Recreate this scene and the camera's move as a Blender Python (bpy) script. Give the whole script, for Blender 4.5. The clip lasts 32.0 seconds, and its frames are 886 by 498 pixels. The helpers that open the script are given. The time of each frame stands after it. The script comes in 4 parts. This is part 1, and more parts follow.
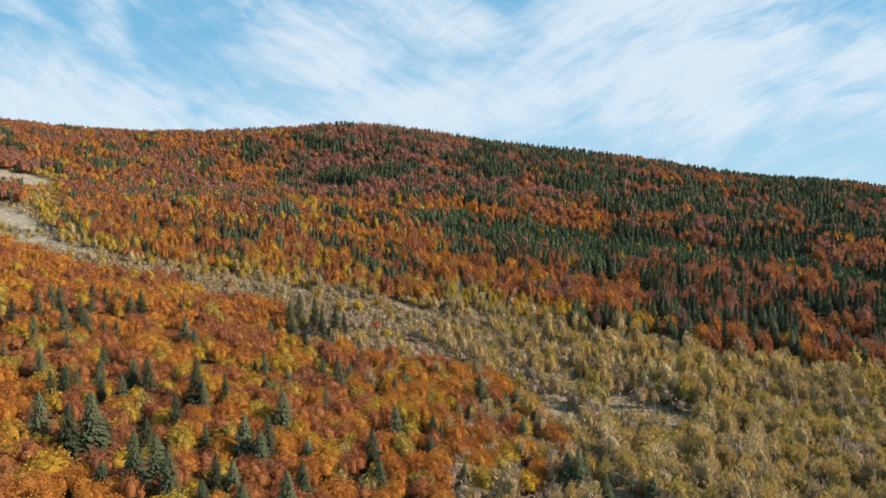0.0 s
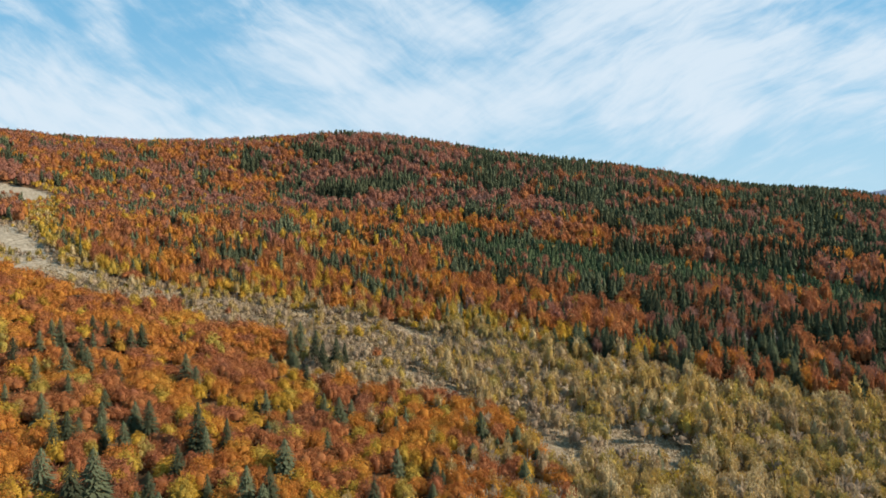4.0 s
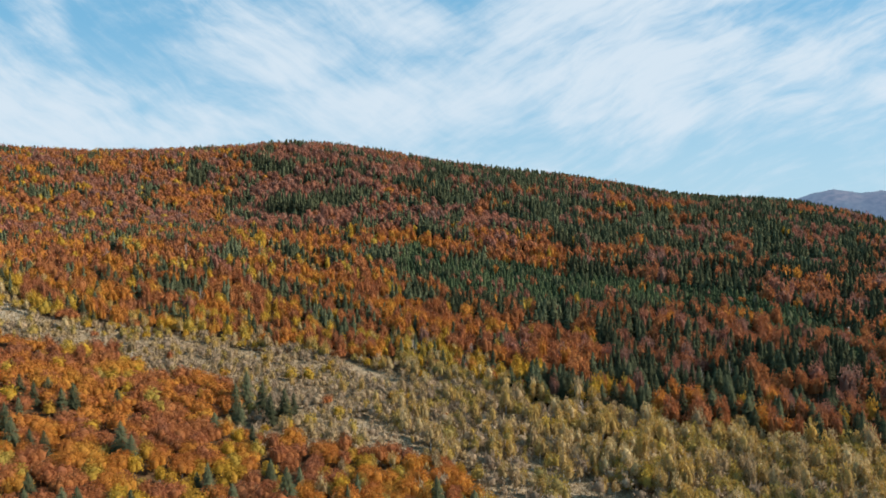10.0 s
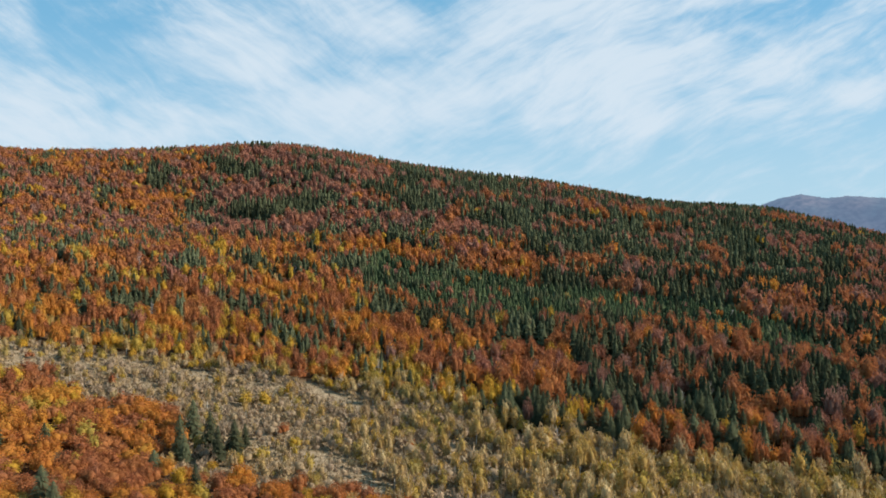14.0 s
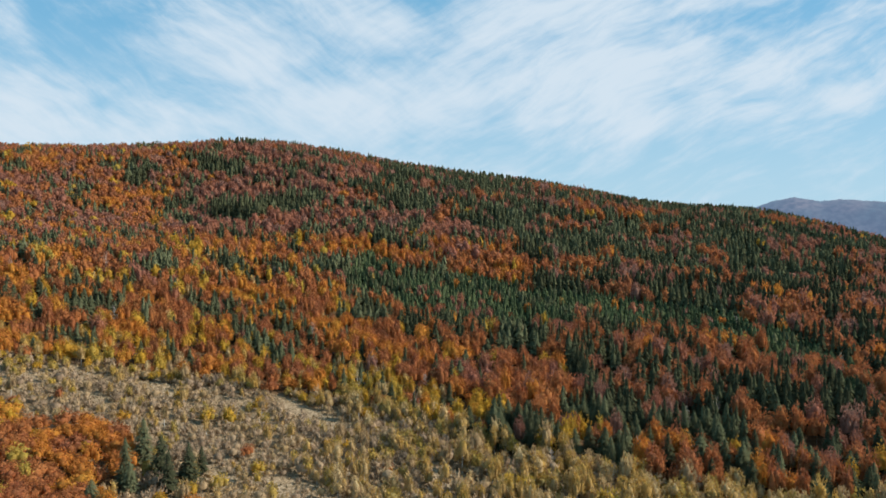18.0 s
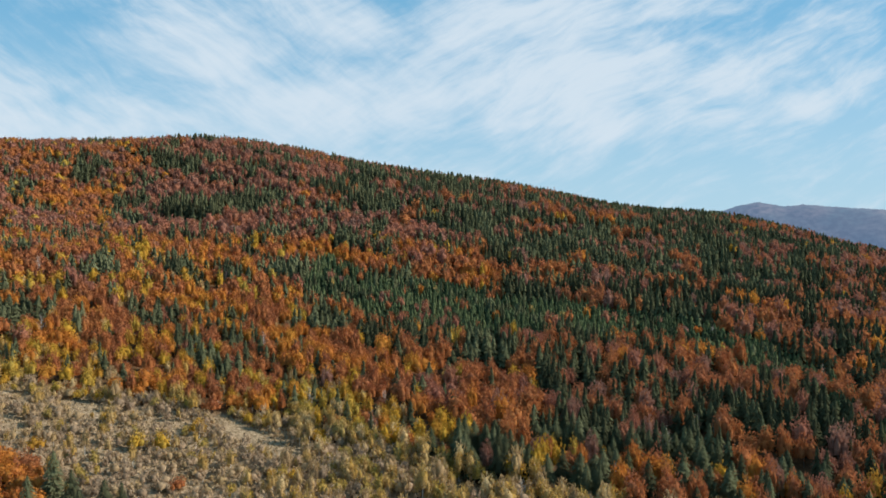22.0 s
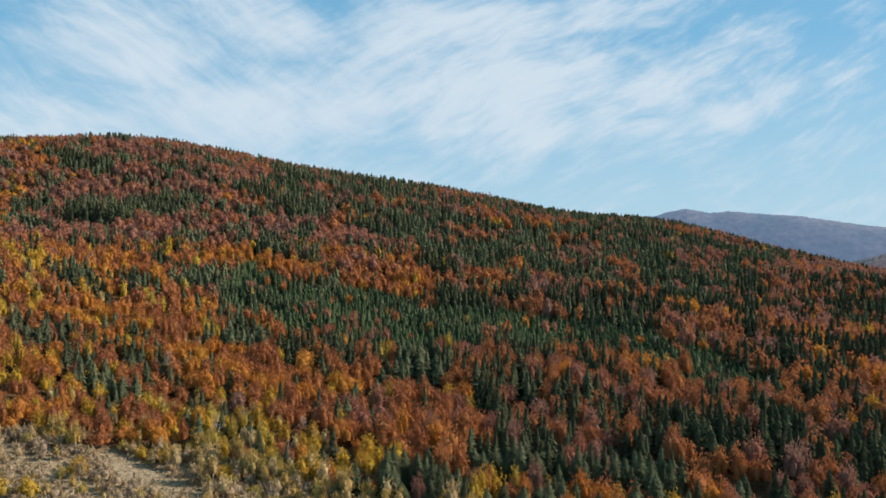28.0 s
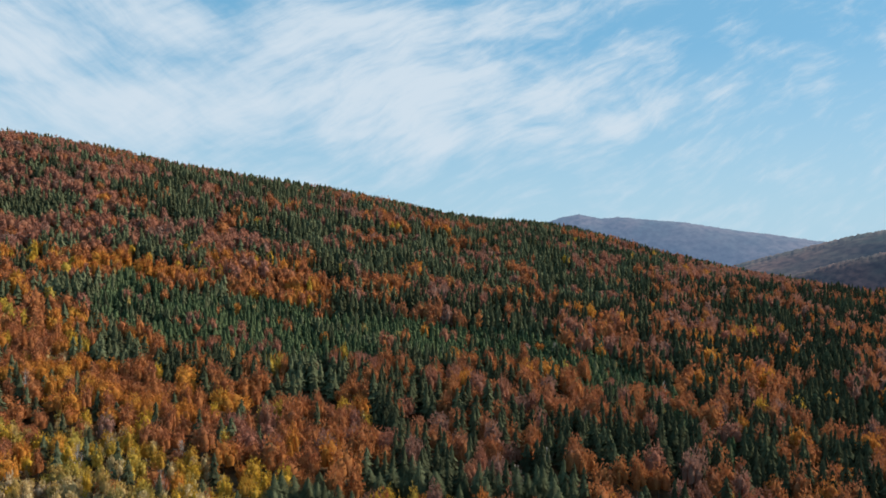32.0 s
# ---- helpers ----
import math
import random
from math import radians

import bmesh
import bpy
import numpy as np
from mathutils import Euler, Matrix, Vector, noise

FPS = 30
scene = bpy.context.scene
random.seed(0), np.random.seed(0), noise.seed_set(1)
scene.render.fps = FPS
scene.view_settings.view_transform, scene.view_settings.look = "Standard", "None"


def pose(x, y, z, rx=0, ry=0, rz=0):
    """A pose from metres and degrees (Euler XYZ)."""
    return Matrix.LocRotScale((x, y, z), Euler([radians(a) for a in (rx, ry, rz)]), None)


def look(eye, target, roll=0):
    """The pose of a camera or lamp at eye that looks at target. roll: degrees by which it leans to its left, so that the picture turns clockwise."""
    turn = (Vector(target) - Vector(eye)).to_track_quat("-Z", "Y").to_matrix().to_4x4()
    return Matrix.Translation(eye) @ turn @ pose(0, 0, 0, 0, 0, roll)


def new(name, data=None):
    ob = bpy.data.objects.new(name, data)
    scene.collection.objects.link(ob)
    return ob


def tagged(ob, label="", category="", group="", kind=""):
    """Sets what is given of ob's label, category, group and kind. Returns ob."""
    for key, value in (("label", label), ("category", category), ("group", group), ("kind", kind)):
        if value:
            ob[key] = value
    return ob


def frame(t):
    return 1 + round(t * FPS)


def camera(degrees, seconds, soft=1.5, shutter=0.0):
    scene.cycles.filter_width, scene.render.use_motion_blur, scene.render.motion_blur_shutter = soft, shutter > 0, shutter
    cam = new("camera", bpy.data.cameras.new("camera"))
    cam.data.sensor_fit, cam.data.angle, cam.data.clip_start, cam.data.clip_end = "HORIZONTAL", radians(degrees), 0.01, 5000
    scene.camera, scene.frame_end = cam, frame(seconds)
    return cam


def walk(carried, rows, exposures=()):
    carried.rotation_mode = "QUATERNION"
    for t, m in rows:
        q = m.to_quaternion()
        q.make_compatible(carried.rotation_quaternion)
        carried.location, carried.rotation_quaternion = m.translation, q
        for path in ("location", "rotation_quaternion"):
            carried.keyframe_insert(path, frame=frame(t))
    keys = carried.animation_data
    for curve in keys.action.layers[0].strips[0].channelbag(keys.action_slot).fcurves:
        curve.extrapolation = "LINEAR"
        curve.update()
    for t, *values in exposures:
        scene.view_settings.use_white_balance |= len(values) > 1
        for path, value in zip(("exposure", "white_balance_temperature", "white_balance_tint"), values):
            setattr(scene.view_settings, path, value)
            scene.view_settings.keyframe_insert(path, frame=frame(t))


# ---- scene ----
cam = camera(63.00, 32.0, soft=1.65)
PATH = [
    (0, pose(-0.00, 0.00, 100.00, 89.000, 0.211, 0.000)),
    (0.5, pose(-0.06, -0.09, 101.93, 88.999, 0.270, -0.025)),
    (1, pose(-0.18, -0.05, 103.65, 89.006, 0.255, -0.049)),
    (1.5, pose(-0.30, 0.04, 105.45, 89.001, 0.199, -0.062)),
    (2, pose(-0.41, 0.06, 107.25, 89.010, 0.172, -0.080)),
    (2.5, pose(-0.40, 0.05, 109.11, 89.002, 0.177, -0.083)),
    (4.5, pose(-0.98, 0.14, 116.47, 89.019, 0.302, -0.072)),
    (5, pose(-1.19, 0.32, 118.29, 89.014, 0.273, -0.066)),
    (5.5, pose(-1.13, 0.10, 120.17, 89.023, 0.251, -0.019)),
    (6, pose(-1.16, 0.14, 122.00, 89.011, 0.235, -0.018)),
    (6.5, pose(-1.19, 0.44, 123.71, 89.013, 0.233, -0.050)),
    (7, pose(-1.29, 1.03, 125.52, 89.010, 0.254, -0.182)),
    (7.5, pose(-1.10, 2.09, 127.49, 88.962, 0.296, -0.558)),
    (8, pose(-1.02, 3.43, 129.36, 88.937, 0.368, -1.156)),
    (8.5, pose(-0.81, 5.13, 131.21, 88.917, 0.450, -1.873)),
    (9, pose(-0.59, 7.53, 133.04, 88.886, 0.522, -2.584)),
    (9.5, pose(-0.34, 10.06, 134.95, 88.873, 0.595, -3.213)),
    (10, pose(0.08, 13.00, 136.72, 88.857, 0.662, -3.726)),
    (10.5, pose(0.52, 15.90, 138.48, 88.871, 0.691, -4.165)),
    (11, pose(0.90, 19.05, 140.17, 88.874, 0.689, -4.543)),
    (11.5, pose(1.49, 21.93, 141.43, 88.900, 0.681, -4.877)),
    (12, pose(2.13, 25.21, 142.23, 88.914, 0.642, -5.150)),
    (12.5, pose(2.55, 28.39, 143.00, 88.920, 0.580, -5.373)),
    (13, pose(2.95, 31.94, 143.48, 88.924, 0.513, -5.575)),
    (13.5, pose(3.86, 35.75, 143.59, 88.921, 0.437, -5.756)),
    (14, pose(4.46, 39.08, 143.65, 88.922, 0.338, -5.922)),
    (14.5, pose(5.63, 43.27, 143.52, 88.936, 0.260, -6.063)),
    (16.5, pose(9.34, 60.64, 143.90, 88.930, 0.115, -6.366)),
    (17, pose(10.35, 64.79, 143.69, 88.942, 0.078, -6.404)),
    (17.5, pose(10.88, 68.86, 143.65, 88.965, 0.022, -6.462)),
    (18, pose(11.79, 72.58, 143.95, 88.968, -0.051, -6.519)),
    (18.5, pose(12.72, 76.41, 144.18, 88.969, -0.130, -6.609)),
    (19, pose(13.55, 80.58, 144.52, 88.964, -0.223, -6.736)),
    (19.5, pose(14.73, 84.92, 144.77, 88.981, -0.303, -6.992)),
    (20, pose(15.59, 89.20, 145.01, 88.999, -0.362, -7.191)),
    (20.5, pose(16.35, 93.40, 145.25, 89.020, -0.416, -7.327)),
    (21, pose(17.35, 97.32, 145.48, 89.029, -0.451, -7.707)),
    (21.5, pose(18.15, 101.08, 145.49, 89.065, -0.481, -8.557)),
    (22, pose(18.79, 104.89, 145.65, 89.093, -0.521, -9.021)),
    (22.5, pose(19.76, 108.60, 145.60, 89.149, -0.518, -9.276)),
    (23, pose(20.51, 112.20, 145.75, 89.171, -0.482, -9.582)),
    (23.5, pose(21.48, 115.48, 145.55, 89.240, -0.436, -9.901)),
    (24, pose(22.26, 118.74, 145.56, 89.299, -0.382, -10.253)),
    (24.5, pose(22.94, 121.98, 145.57, 89.348, -0.344, -10.582)),
    (25, pose(23.59, 125.08, 145.49, 89.400, -0.249, -10.867)),
    (25.5, pose(24.34, 128.09, 145.48, 89.448, -0.178, -11.088)),
    (27.5, pose(27.57, 138.59, 145.61, 89.563, -0.376, -13.129)),
    (28, pose(28.48, 141.22, 145.72, 89.610, -0.481, -14.145)),
    (28.5, pose(29.24, 143.71, 146.02, 89.658, -0.586, -15.303)),
    (29, pose(30.30, 146.29, 146.30, 89.715, -0.641, -16.368)),
    (29.5, pose(30.80, 148.40, 146.63, 89.771, -0.646, -17.384)),
    (30, pose(31.46, 150.77, 146.92, 89.824, -0.617, -18.393)),
    (30.5, pose(32.36, 152.94, 147.15, 89.861, -0.582, -19.392)),
    (31, pose(33.44, 154.67, 147.19, 89.902, -0.563, -20.364)),
    (31.5, pose(34.65, 156.69, 147.08, 89.970, -0.563, -21.343)),
    (32, pose(34.90, 158.76, 147.09, 89.989, -0.574, -22.138)),
]
walk(cam, PATH, exposures=[(0, 0.54), (8, 0.48), (18, 0.43), (32, 0.37)])

# ---- light ----
SUN_EL, SUN_AZ = radians(32), radians(93)     # azimuth from +y, clockwise seen from above
to_sun = Vector((math.sin(SUN_AZ) * math.cos(SUN_EL), math.cos(SUN_AZ) * math.cos(SUN_EL), math.sin(SUN_EL)))
sun_data = bpy.data.lights.new("sun", "SUN")
sun_data.energy, sun_data.angle, sun_data.color = 5.0, radians(0.6), (1.0, 0.93, 0.82)
sun = new("sun", sun_data)
sun.matrix_world = look(to_sun * 1000, (0, 0, 0))

world = bpy.data.worlds.new("sky")
scene.world = world
world.use_nodes = True
wt = world.node_tree
wt.nodes.clear()


def wnode(kind, **values):
    n = wt.nodes.new(kind)
    for k, v in values.items():
        n.inputs[int(k[1:])].default_value = v
    return n


def wmath(op, a, b=None, c=None, clamp=False):
    n = wt.nodes.new("ShaderNodeMath")
    n.operation, n.use_clamp = op, clamp
    for i, v in enumerate((a, b, c)):
        if v is None:
            continue
        if isinstance(v, (int, float)):
            n.inputs[i].default_value = v
        else:
            wt.links.new(v, n.inputs[i])
    return n.outputs[0]


sky = wt.nodes.new("ShaderNodeTexSky")
sky.sky_type, sky.sun_disc = "NISHITA", False
sky.sun_elevation, sky.sun_rotation = SUN_EL, SUN_AZ
sky.altitude, sky.air_density, sky.dust_density, sky.ozone_density = 900, 1.0, 0.3, 1.0
geo = wt.nodes.new("ShaderNodeTexCoord")
sep = wt.nodes.new("ShaderNodeSeparateXYZ")
wt.links.new(geo.outputs["Generated"], sep.inputs[0])
sx, sy, sz = sep.outputs
ahead = wmath("MAXIMUM", wmath("ABSOLUTE", sy), 0.2)
u = wmath("DIVIDE", sx, ahead)
v = wmath("DIVIDE", sz, ahead)
uv = wt.nodes.new("ShaderNodeCombineXYZ")
wt.links.new(u, uv.inputs[0])
wt.links.new(v, uv.inputs[1])
# slow bending of the cirrus
bend = wnode("ShaderNodeTexNoise", _2=3.2, _3=3.0, _4=0.5)
wt.links.new(uv.outputs[0], bend.inputs[0])
bent = wt.nodes.new("ShaderNodeVectorMath")
bent.operation = "MULTIPLY_ADD"
wt.links.new(bend.outputs["Color"], bent.inputs[0])
bent.inputs[1].default_value = (0.16, 0.07, 0)
wt.links.new(uv.outputs[0], bent.inputs[2])
moved = wt.nodes.new("ShaderNodeVectorMath")
moved.operation = "SUBTRACT"
wt.links.new(bent.outputs[0], moved.inputs[0])
moved.inputs[1].default_value = (0.08, 0.035, 0)
warped = moved.outputs[0]

# cirrus banks: centre u, v, half length, half width, slope in degrees, weight
BANKS = [
    (-0.54, 0.180, 0.24, 0.075, -10, 1.0), (-0.36, 0.150, 0.34, 0.035, -3, 0.9), (-0.15, 0.245, 0.11, 0.060, -24, 0.9),
    (-0.02, 0.300, 0.16, 0.045, -18, 0.8), (0.02, 0.185, 0.22, 0.055, 5, 1.0), (0.33, 0.235, 0.20, 0.075, 8, 1.1),
    (0.24, 0.290, 0.20, 0.050, 14, 0.9), (0.40, 0.320, 0.28, 0.030, 18, 0.9), (0.57, 0.235, 0.22, 0.040, 24, 0.9),
    (0.42, 0.165, 0.20, 0.028, 8, 0.8), (-0.45, 0.285, 0.11, 0.024, -50, 0.55), (-0.58, 0.320, 0.08, 0.014, -25, 0.5),
    (0.74, 0.225, 0.17, 0.026, 22, 0.8), (0.93, 0.280, 0.05, 0.009, 15, 0.45), (0.88, 0.180, 0.10, 0.018, 6, 0.35),
    (0.10, 0.110, 0.30, 0.030, 2, 0.45),
]
total = None
for cu, cv, la, lb, slope, weight in BANKS:
    mp = wt.nodes.new("ShaderNodeMapping")
    mp.vector_type = "TEXTURE"
    wt.links.new(warped, mp.inputs[0])
    mp.inputs["Location"].default_value = (cu, cv, 0)
    mp.inputs["Rotation"].default_value = (0, 0, radians(slope))
    mp.inputs["Scale"].default_value = (la, lb, 1)
    ln = wt.nodes.new("ShaderNodeVectorMath")
    ln.operation = "LENGTH"
    wt.links.new(mp.outputs[0], ln.inputs[0])
    soft = wt.nodes.new("ShaderNodeMapRange")
    soft.interpolation_type = "SMOOTHERSTEP"
    wt.links.new(ln.outputs["Value"], soft.inputs[0])
    for i, val in zip((1, 2, 3, 4), (2.0, 0.0, 0.0, weight)):
        soft.inputs[i].default_value = val
    total = soft.outputs[0] if total is None else wmath("MAXIMUM", total, soft.outputs[0])


def streaks(slope, stretch, scale, detail):
    mp = wt.nodes.new("ShaderNodeMapping")
    wt.links.new(warped, mp.inputs[0])
    mp.inputs["Rotation"].default_value = (0, 0, radians(-slope))
    mp2 = wt.nodes.new("ShaderNodeMapping")
    wt.links.new(mp.outputs[0], mp2.inputs[0])
    mp2.inputs["Scale"].default_value = (1, stretch, 1)
    n = wnode("ShaderNodeTexNoise", _2=scale, _3=detail, _4=0.6, _8=0.25)
    wt.links.new(mp2.outputs[0], n.inputs[0])
    return n.outputs[0]


lean = wt.nodes.new("ShaderNodeMapRange")
lean.interpolation_type = "SMOOTHSTEP"
wt.links.new(u, lean.inputs[0])
lean.inputs[1].default_value, lean.inputs[2].default_value = -0.25, 0.3


def turned(a, b):
    m = wt.nodes.new("ShaderNodeMix")
    wt.links.new(lean.outputs[0], m.inputs[0])
    wt.links.new(a, m.inputs[2])
    wt.links.new(b, m.inputs[3])
    return m.outputs[0]


fine = turned(streaks(-22, 3.0, 8.0, 9.0), streaks(22, 3.0, 8.0, 9.0))
broad = streaks(4, 1.7, 6.0, 6.0)
wisp = turned(streaks(-35, 5.0, 13.0, 10.0), streaks(27, 6.0, 13.0, 10.0))
cover = wmath("ADD", total, wmath("MULTIPLY", wmath("SUBTRACT", fine, 0.5), 1.9))
cover = wmath("ADD", cover, wmath("MULTIPLY", wmath("SUBTRACT", broad, 0.5), 1.5))
cover = wmath("ADD", cover, wmath("MULTIPLY", wmath("SUBTRACT", wisp, 0.5), 1.3))
mask = wt.nodes.new("ShaderNodeMapRange")
mask.interpolation_type = "SMOOTHSTEP"
wt.links.new(cover, mask.inputs[0])
for i, val in zip((1, 2, 3, 4), (-0.2, 1.3, 0.0, 0.94)):
    mask.inputs[i].default_value = val
low = wt.nodes.new("ShaderNodeMapRange")      # thin veil over the horizon
wt.links.new(sz, low.inputs[0])
for i, val in zip((1, 2, 3, 4), (0.0, 0.26, 1.0, 0.0)):
    low.inputs[i].default_value = val
veil = mask.outputs[0]
clear = wt.nodes.new("ShaderNodeMix")         # the clear air between the clouds
clear.data_type = "RGBA"
clear.inputs[0].default_value = 0.68
wt.links.new(sky.outputs[0], clear.inputs[6])
clear.inputs[7].default_value = (1.95, 5.3, 8.0, 1)
hazy = wt.nodes.new("ShaderNodeMix")
hazy.data_type = "RGBA"
wt.links.new(low.outputs[0], hazy.inputs[0])
wt.links.new(clear.outputs[2], hazy.inputs[6])
hazy.inputs[7].default_value = (4.5, 6.55, 7.9, 1)
cloud = wt.nodes.new("ShaderNodeMix")
cloud.data_type = "RGBA"
wt.links.new(veil, cloud.inputs[0])
wt.links.new(hazy.outputs[2], cloud.inputs[6])
cloud.inputs[7].default_value = (6.5, 7.55, 8.5, 1)
bg = wt.nodes.new("ShaderNodeBackground")
bg.inputs[1].default_value = 0.077
wt.links.new(cloud.outputs[2], bg.inputs[0])
wout = wt.nodes.new("ShaderNodeOutputWorld")
wt.links.new(bg.outputs[0], wout.inputs[0])


# ---- materials ----
def leaf_material(name, stops, twig=0.5, twig_colour=(0.24, 0.15, 0.10), through_light=0.37, speckle=0.35, grain=(3.6, 3.6, 1.1), under=None, share=0.7):
    """Foliage: the hue differs from tree to tree and from spray to spray."""
    m = bpy.data.materials.new(name)
    m.use_nodes = True
    t = m.node_tree
    t.nodes.clear()
    at = t.nodes.new("ShaderNodeAttribute")
    at.attribute_name = "tint"
    info = t.nodes.new("ShaderNodeObjectInfo")
    add = t.nodes.new("ShaderNodeMath")
    add.operation = "ADD"
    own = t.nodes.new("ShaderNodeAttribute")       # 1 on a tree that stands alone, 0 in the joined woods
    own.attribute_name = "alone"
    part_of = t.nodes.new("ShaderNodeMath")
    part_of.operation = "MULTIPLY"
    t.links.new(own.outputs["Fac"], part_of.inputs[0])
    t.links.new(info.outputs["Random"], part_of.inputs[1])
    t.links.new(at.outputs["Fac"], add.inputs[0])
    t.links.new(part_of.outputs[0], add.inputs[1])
    fr = t.nodes.new("ShaderNodeMath")
    fr.operation = "PINGPONG"
    fr.inputs[1].default_value = 1.0
    t.links.new(add.outputs[0], fr.inputs[0])
    isl = t.nodes.new("ShaderNodeNewGeometry")
    mixv = t.nodes.new("ShaderNodeMath")
    mixv.operation = "MULTIPLY_ADD"
    off = t.nodes.new("ShaderNodeMath")
    off.operation = "SUBTRACT"
    t.links.new(isl.outputs["Random Per Island"], off.inputs[0])
    off.inputs[1].default_value = 0.5
    t.links.new(off.outputs[0], mixv.inputs[0])
    mixv.inputs[1].default_value = speckle
    t.links.new(fr.outputs[0], mixv.inputs[2])
    ramp = t.nodes.new("ShaderNodeValToRGB")
    t.links.new(mixv.outputs[0], ramp.inputs[0])
    els = ramp.color_ramp.elements
    while len(els) < len(stops):
        els.new(0.5)
    for e, (p, col) in zip(els, stops):
        e.position, e.color = p, (*col, 1)
    co = t.nodes.new("ShaderNodeTexCoord")
    leaves = ramp.outputs[0]
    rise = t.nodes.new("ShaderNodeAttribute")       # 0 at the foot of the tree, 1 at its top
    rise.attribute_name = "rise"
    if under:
        patch = t.nodes.new("ShaderNodeTexNoise")   # the lower beech boughs turn later; birches and willows are darker towards the foot
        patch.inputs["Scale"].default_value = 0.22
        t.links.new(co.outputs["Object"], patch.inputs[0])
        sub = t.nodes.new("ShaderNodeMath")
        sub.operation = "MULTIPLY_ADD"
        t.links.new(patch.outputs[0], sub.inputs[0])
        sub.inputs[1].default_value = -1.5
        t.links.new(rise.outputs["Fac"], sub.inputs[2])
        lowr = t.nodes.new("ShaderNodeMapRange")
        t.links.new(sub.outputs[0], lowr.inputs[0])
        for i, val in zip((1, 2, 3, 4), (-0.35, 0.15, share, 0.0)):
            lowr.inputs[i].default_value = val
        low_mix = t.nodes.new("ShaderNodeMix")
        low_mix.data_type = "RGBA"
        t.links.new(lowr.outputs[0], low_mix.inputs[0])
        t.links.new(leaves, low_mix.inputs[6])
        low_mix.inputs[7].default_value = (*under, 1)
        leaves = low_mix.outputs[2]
    mp = t.nodes.new("ShaderNodeMapping")
    mp.inputs["Scale"].default_value = grain
    t.links.new(co.outputs["Object"], mp.inputs[0])
    ns = t.nodes.new("ShaderNodeTexNoise")          # twigs showing between the leaves
    ns.inputs["Scale"].default_value = 1.0
    ns.inputs["Detail"].default_value = 4
    ns.inputs["Roughness"].default_value = 0.7
    t.links.new(mp.outputs[0], ns.inputs[0])
    tw = t.nodes.new("ShaderNodeMapRange")
    t.links.new(ns.outputs[0], tw.inputs[0])
    for i, val in zip((1, 2, 3, 4), (0.42, 0.66, 0.0, twig)):
        tw.inputs[i].default_value = val
    bare = t.nodes.new("ShaderNodeMix")
    bare.data_type = "RGBA"
    t.links.new(tw.outputs[0], bare.inputs[0])
    t.links.new(leaves, bare.inputs[6])
    bare.inputs[7].default_value = (*twig_colour, 1)
    # Fine noise puts bright leaf specks and shaded gaps between them into the colour.
    n2 = t.nodes.new("ShaderNodeTexNoise")
    n2.inputs["Scale"].default_value = 2.6
    n2.inputs["Detail"].default_value = 5
    n2.inputs["Roughness"].default_value = 0.75
    t.links.new(co.outputs["Object"], n2.inputs[0])
    br = t.nodes.new("ShaderNodeMapRange")
    t.links.new(n2.outputs[0], br.inputs[0])
    for i, val in zip((1, 2, 3, 4), (0.34, 0.66, 0.56, 1.42)):
        br.inputs[i].default_value = val
    sc = t.nodes.new("ShaderNodeVectorMath")
    sc.operation = "SCALE"
    t.links.new(bare.outputs[2], sc.inputs[0])
    t.links.new(br.outputs[0], sc.inputs["Scale"])
    dif = t.nodes.new("ShaderNodeBsdfDiffuse")
    t.links.new(sc.outputs[0], dif.inputs[0])
    tra = t.nodes.new("ShaderNodeBsdfTranslucent")
    t.links.new(sc.outputs[0], tra.inputs[0])
    mx = t.nodes.new("ShaderNodeMixShader")
    mx.inputs[0].default_value = through_light
    t.links.new(dif.outputs[0], mx.inputs[1])
    t.links.new(tra.outputs[0], mx.inputs[2])
    out = t.nodes.new("ShaderNodeOutputMaterial")
    t.links.new(mx.outputs[0], out.inputs[0])
    return m


def plain_material(name, dark, light, scale, rough=0.9, bump=0.3, stretch=(1, 1, 1)):
    m = bpy.data.materials.new(name)
    m.use_nodes = True
    t = m.node_tree
    bs = t.nodes["Principled BSDF"]
    co = t.nodes.new("ShaderNodeTexCoord")
    mp = t.nodes.new("ShaderNodeMapping")
    mp.inputs["Scale"].default_value = stretch
    t.links.new(co.outputs["Object"], mp.inputs[0])
    ns = t.nodes.new("ShaderNodeTexNoise")
    ns.inputs["Scale"].default_value, ns.inputs["Detail"].default_value = scale, 6
    t.links.new(mp.outputs[0], ns.inputs[0])
    ramp = t.nodes.new("ShaderNodeValToRGB")
    ramp.color_ramp.elements[0].position, ramp.color_ramp.elements[1].position = 0.3, 0.7
    ramp.color_ramp.elements[0].color, ramp.color_ramp.elements[1].color = (*dark, 1), (*light, 1)
    t.links.new(ns.outputs[0], ramp.inputs[0])
    t.links.new(ramp.outputs[0], bs.inputs["Base Color"])
    bs.inputs["Roughness"].default_value = rough
    bs.inputs["Specular IOR Level"].default_value = 0.2
    bp = t.nodes.new("ShaderNodeBump")
    bp.inputs["Strength"].default_value = bump
    t.links.new(ns.outputs[0], bp.inputs["Height"])
    t.links.new(bp.outputs[0], bs.inputs["Normal"])
    return m


